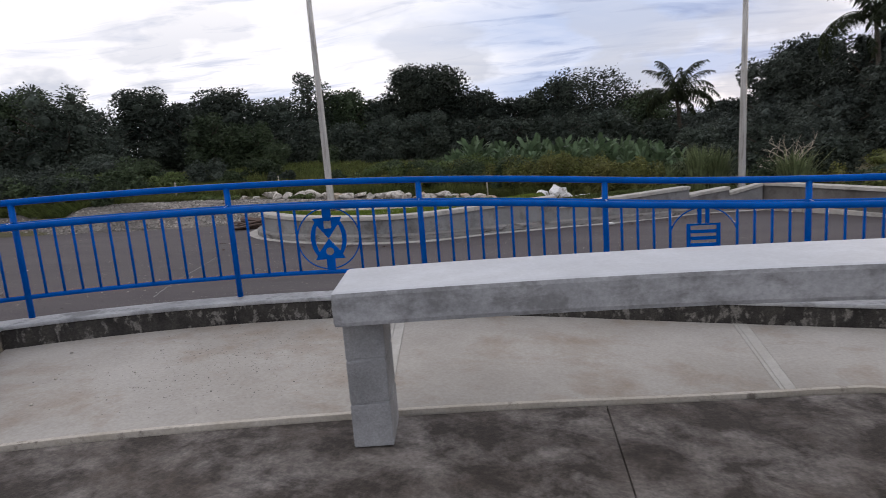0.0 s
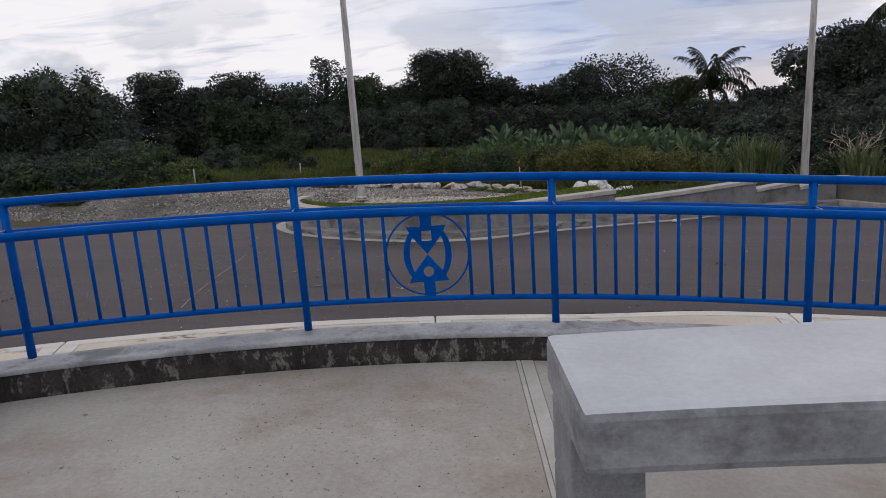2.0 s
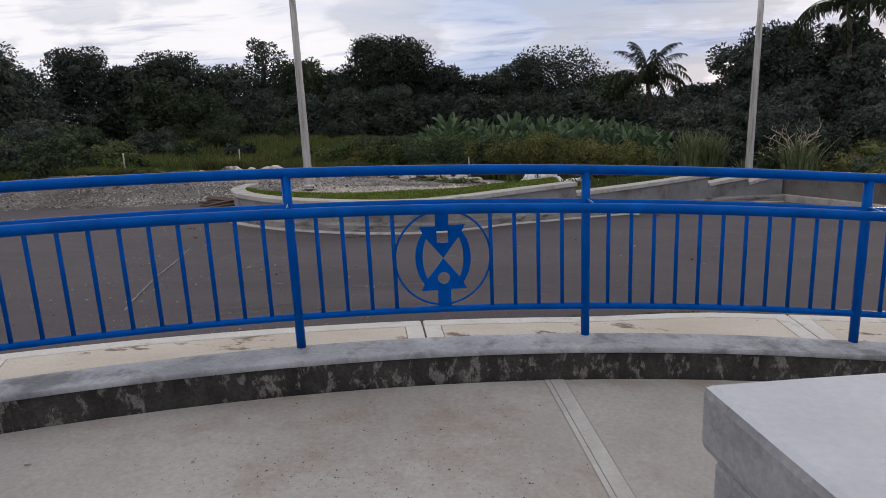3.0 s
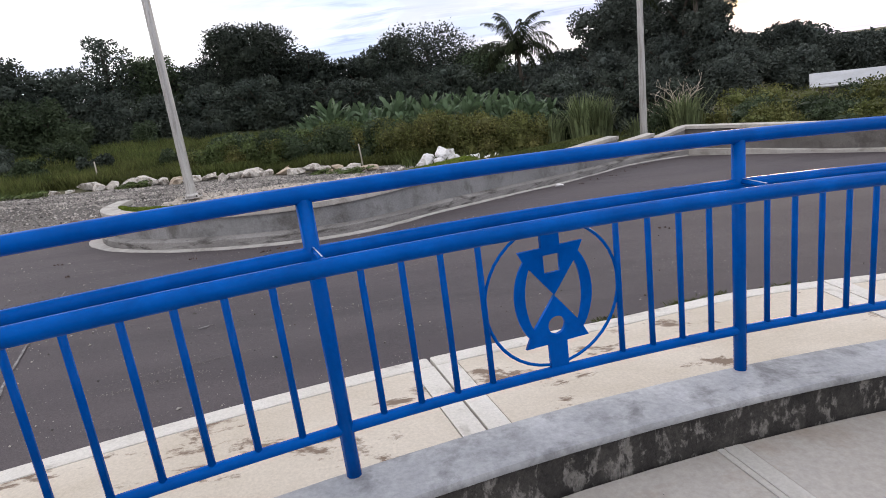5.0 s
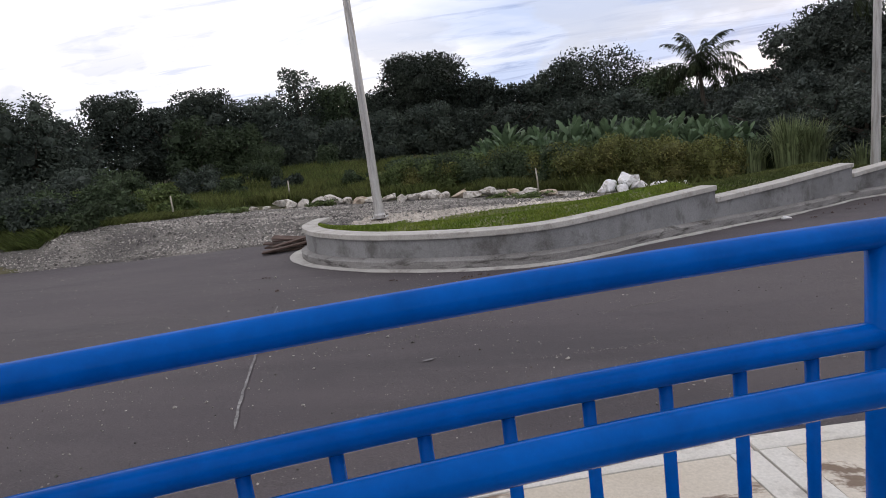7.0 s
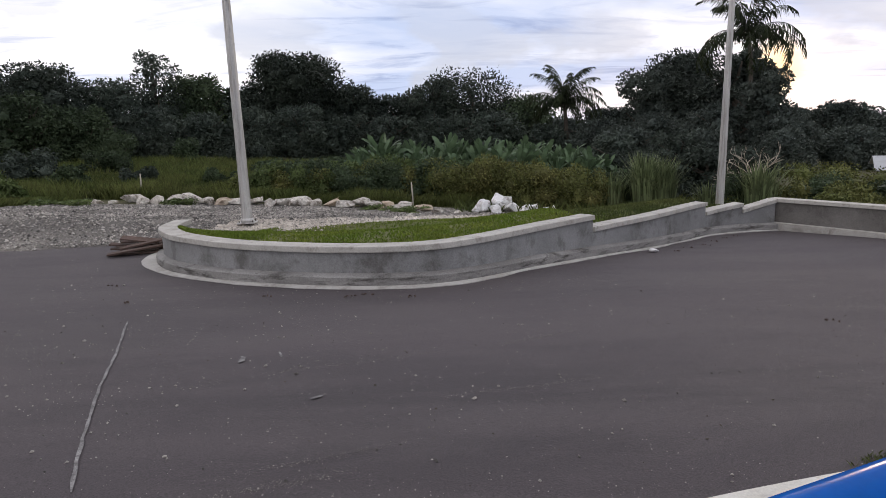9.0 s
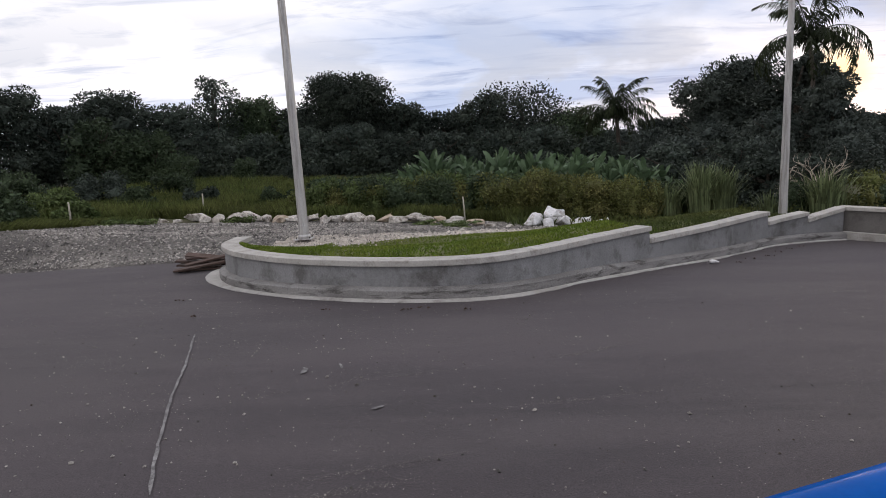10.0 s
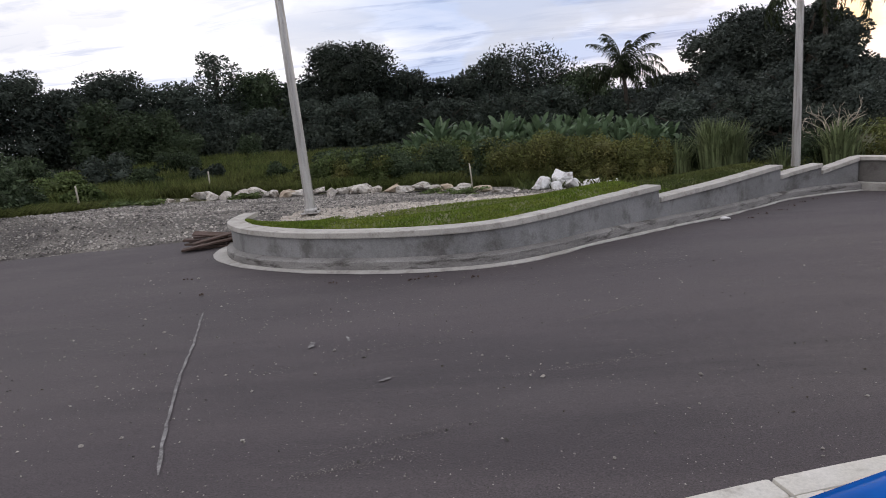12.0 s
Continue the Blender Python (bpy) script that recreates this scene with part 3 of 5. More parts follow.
# chalk line and small smears on the asphalt
def smear(name, pts, width, seed, label):
    path = catmull(pts, 0.12)
    rng = np.random.default_rng(seed)
    nrm = normals(path)
    V, F = [], []
    for i, (p, n) in enumerate(zip(path, nrm)):
        w = width * (0.7 + 0.6 * rng.random()) * (0.35 if i in (0, len(path) - 1) else 1)
        o = width * 0.5 * (rng.random() - 0.5)
        for s in (-1, 1):
            x, y = p + n * (o + s * w / 2)
            V.append((x, y, road_z(x, y) + 0.011))
        if i:
            F.append((2 * i - 2, 2 * i - 1, 2 * i + 1, 2 * i))
    return tagged(part(name, (V, F), M["chalk"]), label, "marking", kind="structure")


smear("chalk_line", [(-5.51, 11.6), (-5.1, 10.32), (-4.85, 9.44), (-4.6, 8.67), (-4.4, 8.1), (-4.2, 7.58)], 0.022, 1, "wavering white chalk line on the asphalt")
smear("chalk_mark", [(-3.82, 9.80), (-3.80, 9.9), (-3.83, 9.99)], 0.05, 2, "small white smear on the asphalt")
smear("chalk_mark", [(-3.45, 9.90), (-3.47, 9.99), (-3.51, 10.08)], 0.025, 3, "small white smear on the asphalt")
smear("chalk_mark", [(-3.05, 8.81), (-3.0, 8.84), (-2.96, 8.87)], 0.03, 4, "crumbled pale smear on the asphalt")


# ---- terrace: dark inner floor, pale slabs, curb wall, pavement ----
def widen(a, start, k):
    return k * min(max(0.0, start - a), 22.0) ** 2


def ring_block(r0, r1, a0, a1, top, bottom, bevel=0.008, step=1.2, grow0=None, grow1=None, rise=0.0):
    """Block between two radii and two angles; top(x) is its height; grow0, grow1(a) add to the radii; rise lifts the outer edge."""
    if grow0 or grow1:
        n = max(2, int(abs(a1 - a0) / step))
        ang = [a0 + (a1 - a0) * i / n for i in range(n + 1)]
        g0 = [grow0(a) if grow0 else 0.0 for a in ang]
        g1 = [grow1(a) if grow1 else 0.0 for a in ang]
        path = [polar(r0 + g, a)[:2] for g, a in zip(g0, ang)]
        wide = [r1 + e - r0 - g for g, e in zip(g0, g1)]
    else:
        path = arc(r0, a0, a1, step)
        wide = [r1 - r0] * len(path)
    nrm = np.array([((x - CX), (y - CY)) for x, y in path])
    nrm /= np.linalg.norm(nrm, axis=1)[:, None]
    V, F = sweep(path, lambda i, x, y: [(0, bottom(x)), (0, top(x)), (wide[i], top(x + nrm[i][0] * wide[i]) + rise), (wide[i], bottom(x))], True, nrm)
    return solid_from(V, F, bevel)


def deep(x):
    return -1.3


def lip(a):
    return widen(a, 106.7, 0.0015)


def inner_floor():
    ob = empty("inner_floor", polar(8, 100, 0), "", "floor", kind="structure")
    ob.location = (0, 0, 0)
    tagged(ob, "blackened rough concrete floor of the round terrace")
    joints = [114.2, 92.6, 78, 64, 50, 20]
    for a, b in zip(joints[:-1], joints[1:]):
        part("floor_bay", ring_block(2.5, 10.515, a - 0.014, b + 0.014, lambda x: floor_z(x) - 0.02, deep, 0.006, 2.0, None, lip), M["dark"], ob)


inner_floor()


M["lipstone"] = surf("worn_slab_edge", (0.42, 0.375, 0.31), (0.52, 0.475, 0.41), 4, (0.13, 0.11, 0.09), 0.8, 50, 0.15, 0.9, 0.4, 0.004, thr=(0.58, 0.66))


def terrace_slabs():
    ob = empty("terrace_floor", (0, 0, 0), "pale trowelled concrete slabs with smooth joint bands", "floor", kind="structure")
    joints = [113.78, 99.58, 87.0, 74.7, 62.0]
    bw = 0.36
    for i, (a, b) in enumerate(zip(joints[:-1], joints[1:])):
        a1 = a if i == 0 else a - bw - 0.001
        part("slab", ring_block(10.575, 12.40, a1, b + 0.145, floor_z, deep, 0.006, 1.2, lip, None, 0.03), M["slab"], ob)
        if i:
            for lo, hi in ((a, a - bw + 0.004), (a + 0.14, a + 0.012)):
                part("joint_band", ring_block(10.575, 12.40, lo, hi, lambda x: floor_z(x) + 0.002, deep, 0.004, 1.2, lip, None, 0.03), M["band"], ob)
        part("edge_lip", ring_block(10.537, 10.571, a, b, lambda x: floor_z(x) + 0.004, deep, 0.004, 1.2, lip, lip), M["lipstone"], ob)


terrace_slabs()


def curb_wall():
    ob = empty("curb_wall", (0, 0, 0), "low concrete curb wall with black mould on its inner face", "wall", kind="structure")
    a_in = A_END - 0.92
    part("curb_body", ring_block(12.412, 12.62, A_END, 55, lambda x: ct(x) - 0.035, deep, 0.004), M["mould"], ob, "mould-blackened face")
    part("curb_top", ring_block(12.397, 12.635, A_END + 0.1, 55, ct, lambda x: ct(x) - 0.033, 0.012), M["curbtop"], ob, "worn grey top")
    # radial return at the west end
    rs = np.linspace(6.5, 12.41, 14)

    def bar(o0, o1, top, bottom):
        path = [polar(r, A_END)[:2] for r in rs]
        t = np.array((math.sin(radians(A_END)), -math.cos(radians(A_END))))       # towards the terrace
        V, F = sweep(path, lambda i, x, y: [(o0, bottom(x)), (o0, top(x)), (o1, top(x)), (o1, bottom(x))], True, np.array([t] * len(path)))
        return solid_from(V, F, 0.008)
    part("curb_body", bar(0.0, 0.125, lambda x: ct(x) - 0.035, deep), M["mould2"], ob, "stained face")
    part("curb_top", bar(-0.015, 0.14, ct, lambda x: ct(x) - 0.033), M["curbtop"], ob, "worn grey top")


M["mould2"] = surf("stained_concrete", (0.30, 0.25, 0.185), (0.36, 0.31, 0.25), 2.0, (0.045, 0.040, 0.034), 0.9, 45, 0.22, 0.9, 0.6, 0.008, stretch=(1.6, 1.6, 0.9), thr=(0.47, 0.56))
curb_wall()


def pavement():
    ob = empty("pavement", (0, 0, 0), "beige concrete pavement with smooth joint bands and brown stains", "pavement", kind="structure")
    joints = [154.8, 141.6, 128.4, 115.2, 102.0, 88.8, 75.6, 62.4]
    bw = 0.62
    for i, (a, b) in enumerate(zip(joints[:-1], joints[1:])):
        part("slab", ring_block(12.65, 14.16, a - bw, b + bw, walk_z, deep, 0.006, 1.2, None, kerb_out), M["walk"], ob)
        for lo, hi in ((a - 0.03, a - bw + 0.02), (b + bw - 0.02, b + 0.03)):
            part("joint_band", ring_block(12.65, 14.16, lo, hi, lambda x: walk_z(x) + 0.003, deep, 0.004, 1.2, None, kerb_out), M["kerb"], ob)
        part("kerbstone", ring_block(14.165, 14.31, a - 0.03, b + 0.03, lambda x: walk_z(x) + 0.004, deep, 0.02, 1.2, kerb_out, kerb_out), M["kerb"], ob)


pavement()


# ---- blue steel railing ----
def plate(splines, thickness, name="plate"):
    """Flat cut steel: closed outlines in x, y, holes allowed."""
    cu = bpy.data.curves.new(name, "CURVE")
    cu.dimensions, cu.fill_mode, cu.extrude = "2D", "BOTH", thickness / 2
    for pts in splines:
        sp = cu.splines.new("POLY")
        sp.points.add(len(pts) - 1)
        for p, (x, y) in zip(sp.points, pts):
            p.co = (x, y, 0, 1)
        sp.use_cyclic_u = True
    ob = bpy.data.objects.new(name, cu)
    me = bpy.data.meshes.new_from_object(ob)
    bpy.data.objects.remove(ob)
    bpy.data.curves.remove(cu)
    me.name = name
    return me


def ellipse(rx, ry, a0=0.0, a1=360.0, n=28):
    return [(rx * math.cos(radians(a0 + (a1 - a0) * i / n)), ry * math.sin(radians(a0 + (a1 - a0) * i / n))) for i in range(n + 1)]


def emblem_meshes():
    ring = tube([(0.262 * math.cos(i * math.pi / 20), 0.262 * math.sin(i * math.pi / 20), 0) for i in range(41)], 0.006, 6, False)
    cres = []
    for s in (1, -1):
        outer = [(s * x, y) for x, y in ellipse(0.152, 0.20, -58, 58, 16)]
        inner = [(s * x, y) for x, y in ellipse(0.112, 0.185, -58, 58, 16)]
        cres.append(plate([outer + inner[::-1]], 0.010, "crescent"))
    circle = [(0.034 * math.cos(a * math.pi / 10), -0.112 + 0.034 * math.sin(a * math.pi / 10)) for a in range(20)]
    return dict(
        ring=mesh("ring", *ring), crescents=cres,
        top=plate([[(-0.125, 0.178), (0.125, 0.178), (0.098, 0.125), (0.0, 0.0), (-0.098, 0.125)],
                   [(-0.031, 0.085), (0.031, 0.085), (0.031, 0.15), (-0.031, 0.15)]], 0.012, "upper_wedge"),
        low=plate([[(-0.125, -0.178), (-0.098, -0.125), (0.0, 0.0), (0.098, -0.125), (0.125, -0.178)], circle], 0.013, "lower_wedge"),
        neck=plate([[(-0.036, 0.176), (0.036, 0.176), (0.036, 0.285), (-0.036, 0.285)]], 0.0145, "neck"),
        stem=plate([[(-0.036, -0.285), (0.036, -0.285), (0.036, -0.176), (-0.036, -0.176)]], 0.0145, "stem"))


EMB = emblem_meshes()


def emblem(parent, m, kind):
    hub = part("emblem", EMB["ring"] if kind != "swirl" else EMB["ring"].copy(), M["blue"], parent, "blue round cut-steel emblem", m)
    if kind == "figure":
        for me in EMB["crescents"]:
            part("crescent", me, M["blue"], hub)
        part("upper_wedge", EMB["top"], M["blue"], hub)
        part("lower_wedge", EMB["low"], M["blue"], hub)
        part("neck", EMB["neck"], M["blue"], hub)
        part("stem", EMB["stem"], M["blue"], hub)
    elif kind == "bars":
        part("frame", plate([[(-0.13, -0.11), (0.13, -0.11), (0.13, 0.13), (-0.13, 0.13)], [(-0.098, -0.085), (0.098, -0.085), (0.098, 0.115), (-0.098, 0.115)]], 0.012, "frame"), M["blue"], hub)
        for y in (-0.045, 0.01, 0.065):
            part("bar", plate([[(-0.096, y - 0.014), (0.096, y - 0.014), (0.096, y + 0.014), (-0.096, y + 0.014)]], 0.010, "bar"), M["blue"], hub)
        for s in (-1, 1):
            part("stem", plate([[(s * 0.118 - 0.016, -0.28), (s * 0.118 + 0.016, -0.28), (s * 0.118 + 0.016, -0.112), (s * 0.118 - 0.016, -0.112)]], 0.0145, "stem"), M["blue"], hub)
            part("neck", plate([[(s * 0.03 - 0.016, 0.132), (s * 0.03 + 0.016, 0.132), (s * 0.03 + 0.016, 0.285), (s * 0.03 - 0.016, 0.285)]], 0.0145, "neck"), M["blue"], hub)
    else:
        for s in (1, -1):
            curl = [(s * (0.02 + 0.125 * math.sin(t * math.pi)) * (1 if t < 0.6 else 0.9), 0.19 - 0.36 * t + 0.05 * math.sin(t * 6.3), 0) for t in np.linspace(0, 1, 20)]
            part("curl", tube(curl, [0.016 + 0.014 * math.sin(math.pi * i / 19) for i in range(20)], 8), M["blue"], hub)
        part("stem", plate([[(-0.03, -0.285), (0.03, -0.285), (0.03, -0.12), (-0.03, -0.12)]], 0.0145, "stem"), M["blue"], hub)


def railing():
    ob = empty("railing", polar(R_RAIL, 105, 0.29), "bright blue painted tubular steel railing with round emblems on the curb", "railing")
    base = Vector(ob.location)

    def P(v):
        return Vector(v) - base
    arc_posts = [113.08, 105.64, 98.41, 91.42, 84.46, 77.5, 70.5, 63.5]
    rad_posts = [11.97 - 1.6 * k for k in range(0, 4)]
    a_far = arc_posts[-1]
    r_far = rad_posts[-1]

    def line(dr, h):
        """Rail path: out along the west radius, then east round the arc, dr inwards, h over the curb."""
        da = math.degrees(dr / R_RAIL)
        pts = [polar(r, A_END - da) for r in np.linspace(r_far, R_RAIL - dr - 0.06, 14)]
        pts += [polar(R_RAIL - dr - 0.012, A_END - da - 0.05), polar(R_RAIL - dr, A_END - da - 0.3)]
        pts += [polar(R_RAIL - dr, a) for a in np.linspace(A_END - da - 0.6, a_far - 1, 74)]
        return [P((x, y, ct(x) + h)) for x, y, _ in pts]
    part("top_rail", tube(line(0, 0.938), 0.027, 12), M["blue"], ob)
    part("middle_rail", tube(line(0, 0.757), 0.024, 10), M["blue"], ob)
    part("handrail", tube(line(0.174, 0.755), 0.027, 12), M["blue"], ob)
    part("bottom_rail", tube(line(0, 0.17), 0.019, 10), M["blue"], ob)
    post = mesh("post", *tube([(0, 0, -0.02), (0, 0, 0.93)], 0.025, 10))
    bal = mesh("baluster", *tube([(0, 0, 0.175), (0, 0, 0.745)], 0.0115, 8))
    arm = mesh("bracket", *tube([(0, 0, 0.772), (0.08, 0, 0.772), (0.172, 0, 0.764)], 0.010, 6))
    scr = mesh("scuff", *tube([(0.025, 0.0, 0.783), (0.14, 0, 0.779)], 0.0022, 5))

    def stand(me, name, x, y, turn, parent=ob, mat=M["blue"], label=""):
        return part(name, me, mat, parent, label, Matrix.Translation(P((x, y, ct(x)))) @ Matrix.Rotation(turn, 4, "Z"))

    def at_arc(a):
        x, y, _ = polar(R_RAIL, a)
        return x, y, radians(a) + math.pi

    def at_rad(r):
        x, y, _ = polar(r, A_END)
        return x, y, radians(A_END) - math.pi / 2
    for where, marks in ((at_arc, arc_posts), (at_rad, rad_posts)):
        for mk in marks:
            x, y, turn = where(mk)
            pb = stand(post, "post", x, y, turn)
            br = stand(arm, "bracket", x, y, turn)
            stand(scr, "scuff", x, y, turn, ob, M["weld"], "bare scratched metal on the bracket")
    def panel(where, m0, m1, kind):
        for k in range(1, 12):
            if kind and k in (5, 6, 7):
                continue
            x, y, turn = where(m0 + (m1 - m0) * k / 12)
            stand(bal, "baluster", x, y, turn)
        if kind:
            x, y, turn = where((m0 + m1) / 2)
            emblem(ob, Matrix.Translation(P((x, y, ct(x) + 0.46))) @ Matrix.Rotation(turn - math.pi / 2 + math.pi, 4, "Z") @ Matrix.Rotation(math.pi / 2, 4, "X"), kind)
    for i in range(len(arc_posts) - 1):
        panel(at_arc, arc_posts[i], arc_posts[i + 1], {1: "figure", 3: "bars", 5: "figure"}.get(i, ""))
    for i in range(len(rad_posts) - 1):
        panel(at_rad, rad_posts[i], rad_posts[i + 1], {0: "swirl", 2: "figure"}.get(i, ""))
    # the short panel at the corner
    for a in (113.75,):
        stand(bal, "baluster", *at_arc(a))
    for r in (12.10, 12.23, 12.36, 12.49):
        stand(bal, "baluster", *at_rad(r))


railing()


# ---- concrete bench ----
def bench():
    def top(x):
        return 0.851

    def flat(a):
        return widen(a, 100.0, 0.0004)
    ob = empty("bench", polar(10.33, 99.4, floor_z(0.3) - 0.02), "long curved grey concrete bench on block legs", "bench")
    base = Vector(ob.location)

    def moved(bm):
        bmesh.ops.translate(bm, vec=-base, verts=bm.verts[:])
        return bm
    slab = moved(ring_block(10.05, 10.618, 100.0, 66, top, lambda x: top(x) - 0.164, 0.024, 0.8, flat, flat))
    # faces that point up get the paler, smoother material, all others the darker grey
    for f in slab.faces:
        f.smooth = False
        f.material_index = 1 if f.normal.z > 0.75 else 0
    seat = part("seat", slab, None, ob, "grey concrete slab with a paler, smoother top")
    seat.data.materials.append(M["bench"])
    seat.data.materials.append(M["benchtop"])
    for a in (99.98, 82.6, 68.5):
        x, y, _ = polar(10.33, a)
        z0, z1 = floor_z(x) - 0.02, top(x) - 0.164
        leg = empty("leg")
        leg.parent = ob
        n = 3
        h = (z1 - z0) / n
        for k in range(n):
            lo, hi = z0 + h * k + (0.004 if k else 0), z0 + h * (k + 1) - 0.004
            part("block", moved(ring_block(10.25 + 0.002 * (k % 2), 10.55, a - 0.003 * k, a - 1.12 + 0.01 * (k % 2), lambda x: hi, lambda x: lo, 0.009, 0.6, flat, flat)), M["block"], leg)
        part("mortar", moved(ring_block(10.256, 10.544, a - 0.03, a - 1.08, lambda x: z1, lambda x: z0, 0, 0.6, flat, flat)), M["bench"], leg)


bench()


# ---- planter wall with stepped caps ----
WALL = [(-6.74, 17.2), (-6.74, 16.3), (-6.39, 15.5), (-5.86, 14.83), (-4.93, 14.05), (-3.98, 13.55), (-2.97, 13.2), (-1.91, 13.13), (-1.03, 13.55),
        (0.04, 14.41), (1.36, 15.45), (2.9, 16.62), (3.98, 17.55), (5.11, 18.5), (6.28, 18.95), (7.19, 19.05)]
wall_path = catmull(WALL, 0.22)
wall_nrm = normals(wall_path)


def nearest(p):
    return int(np.argmin(np.linalg.norm(wall_path - np.array(p), axis=1)))


CUTS = [0, nearest((1.36, 15.45)), nearest((5.11, 18.5)), nearest((6.28, 18.95)), len(wall_path) - 1]
CAPZ = [(-0.02, -0.06), (-0.285, -0.32), (-0.55, -0.44), (-0.60, -0.39)]


def planter_wall():
    ob = empty("planter_wall", (0, 0, 0), "curved grey rendered planter wall with stepped concrete caps", "wall", kind="structure")
    for k in range(4):
        i0, i1 = CUTS[k], CUTS[k + 1]
        path, nrm = wall_path[i0:i1 + 1], wall_nrm[i0:i1 + 1]
        n = len(path)

        def cz(i):
            return CAPZ[k][0] + (CAPZ[k][1] - CAPZ[k][0]) * i / (n - 1)
        V, F = sweep(path, lambda i, x, y: [(0.05, road_z(x, y) - 0.3), (0.05, cz(i) - 0.095), (0.27, cz(i) - 0.095), (0.27, road_z(x, y) - 0.3)], True, nrm)
        part("wall_face", solid_from(V, F), M["wall"], ob)
        V, F = sweep(path, lambda i, x, y: [(0.0, cz(i) - 0.093), (0.0, cz(i)), (0.33, cz(i)), (0.33, cz(i) - 0.093)], True, nrm)
        part("cap", solid_from(V, F, 0.014), M["cap"], ob, "pale concrete cap")
    foot, nrm = wall_path[:CUTS[4] + 1], wall_nrm[:CUTS[4] + 1]

    def rz(x, y, q):
        return road_z(x - 0.2 * q[0], y - 0.2 * q[1])
    V, F = sweep(foot, lambda i, x, y: [(-0.085, rz(x, y, nrm[i]) - 0.2), (-0.085, rz(x, y, nrm[i]) + 0.145), (-0.05, rz(x, y, nrm[i]) + 0.165), (0.048, rz(x, y, nrm[i]) + 0.185), (0.048, rz(x, y, nrm[i]) - 0.2)], True, nrm)
    part("foot_course", solid_from(V, F, 0.005), M["skirt"], ob, "stained projecting foot course")
    rng = np.random.default_rng(8)
    wob = np.convolve(rng.normal(0, 0.05, len(foot) + 8), np.ones(5) / 5, "same")
    end = [0.17 * max(0.0, 1 - i / 14) for i in range(len(foot))]
    slim = [0.05 * min(1.0, max(0.0, (i / len(foot) - 0.35) / 0.2)) for i in range(len(foot))]
    V, F = sweep(foot, lambda i, x, y: [(-0.21 + wob[i] - end[i] + slim[i], rz(x, y, nrm[i]) - 0.2), (-0.20 + wob[i] - end[i] + slim[i], rz(x, y, nrm[i]) + 0.012), (-0.088, rz(x, y, nrm[i]) + 0.03), (-0.088, rz(x, y, nrm[i]) - 0.2)], True, nrm)
    part("footing", solid_from(V, F, 0.008), M["fillet"], ob, "pale mortar fillet along the road")


M["fillet"] = surf("mortar_fillet", (0.33, 0.31, 0.28), (0.46, 0.44, 0.41), 1.6, (0.18, 0.16, 0.14), 0.7, 50, 0.15, 0.9, 0.4, 0.006, thr=(0.52, 0.66))
planter_wall()


# planter render darkened for the side turned from the sun, browner with dirt
M["shadedwall"] = surf("dirty_shaded_render", (0.115, 0.106, 0.098), (0.175, 0.163, 0.152), 1.1, (0.055, 0.048, 0.042), 0.7, 40, 0.2, 0.9, 0.4, 0.007, thr=(0.5, 0.66))


def east_wall():
    ob = empty("boundary_wall", (0, 0, 0), "low grey rendered boundary wall with a concrete cap", "wall", kind="structure")
    path = catmull([(7.1, 19.30), (8.21, 17.3), (9.15, 15.4), (10.34, 12.8), (11.51, 9.5)], 0.4)
    nrm = normals(path)
    cz = -0.39

    def foot_z(x, y):
        return max(road_z(x, y), -1.06)
    V, F = sweep(path, lambda i, x, y: [(0.05, foot_z(x, y) - 0.4), (0.05, cz - 0.09), (0.27, cz - 0.09), (0.27, foot_z(x, y) - 0.4)], True, nrm)
    part("wall_face", solid_from(V, F), M["shadedwall"], ob)
    V, F = sweep(path, lambda i, x, y: [(0.0, cz - 0.088), (0.0, cz), (0.33, cz), (0.33, cz - 0.088)], True, nrm)
    part("cap", solid_from(V, F, 0.014), M["cap"], ob, "pale concrete cap")
    V, F = sweep(path, lambda i, x, y: [(-0.05, foot_z(x, y) - 0.4), (-0.05, foot_z(x, y) + 0.07), (0.048, foot_z(x, y) + 0.085), (0.048, foot_z(x, y) - 0.4)], True, nrm)
    part("foot_course", solid_from(V, F, 0.01), M["fillet"], ob, "pale foot course")


east_wall()

# ---- lawn inside the planter ----
BACK = [(-6.21, 17.6), (-5.83, 18.3), (-5.35, 18.9), (-4.3, 19.6), (-3.26, 20.1), (-2.12, 20.8), (-0.79, 21.8), (0.72, 23.0), (2.23, 24.0), (3.74, 24.6), (5.44, 24.8), (7.51, 24.6)]


def lawn_grid():
    inner = wall_path + wall_nrm * 0.30
    i_s = np.linspace(4, len(wall_path) - 1, 60).astype(int)
    back = catmull(BACK, 0.05)
    b_s = np.linspace(0, len(back) - 1, 60).astype(int)
    rows = []
    for i, b in zip(i_s, b_s):
        k = sum(i >= c for c in CUTS[1:4])
        z0 = CAPZ[k][0] - 0.05
        row = []
        for t in np.linspace(0, 1, 22):
            x, y = inner[i] * (1 - t) + back[b] * t
            z1 = ground_z(x, y) + 0.06
            s = t * t * (3 - 2 * t)
            z = z0 * (1 - s) + z1 * s + 0.05 * math.sin(math.pi * t) + 0.015 * noise.noise((x, y, 1))
            row.append((x, y, z))
        rows.append(row)
    return np.array(rows)


LAWN = lawn_grid()


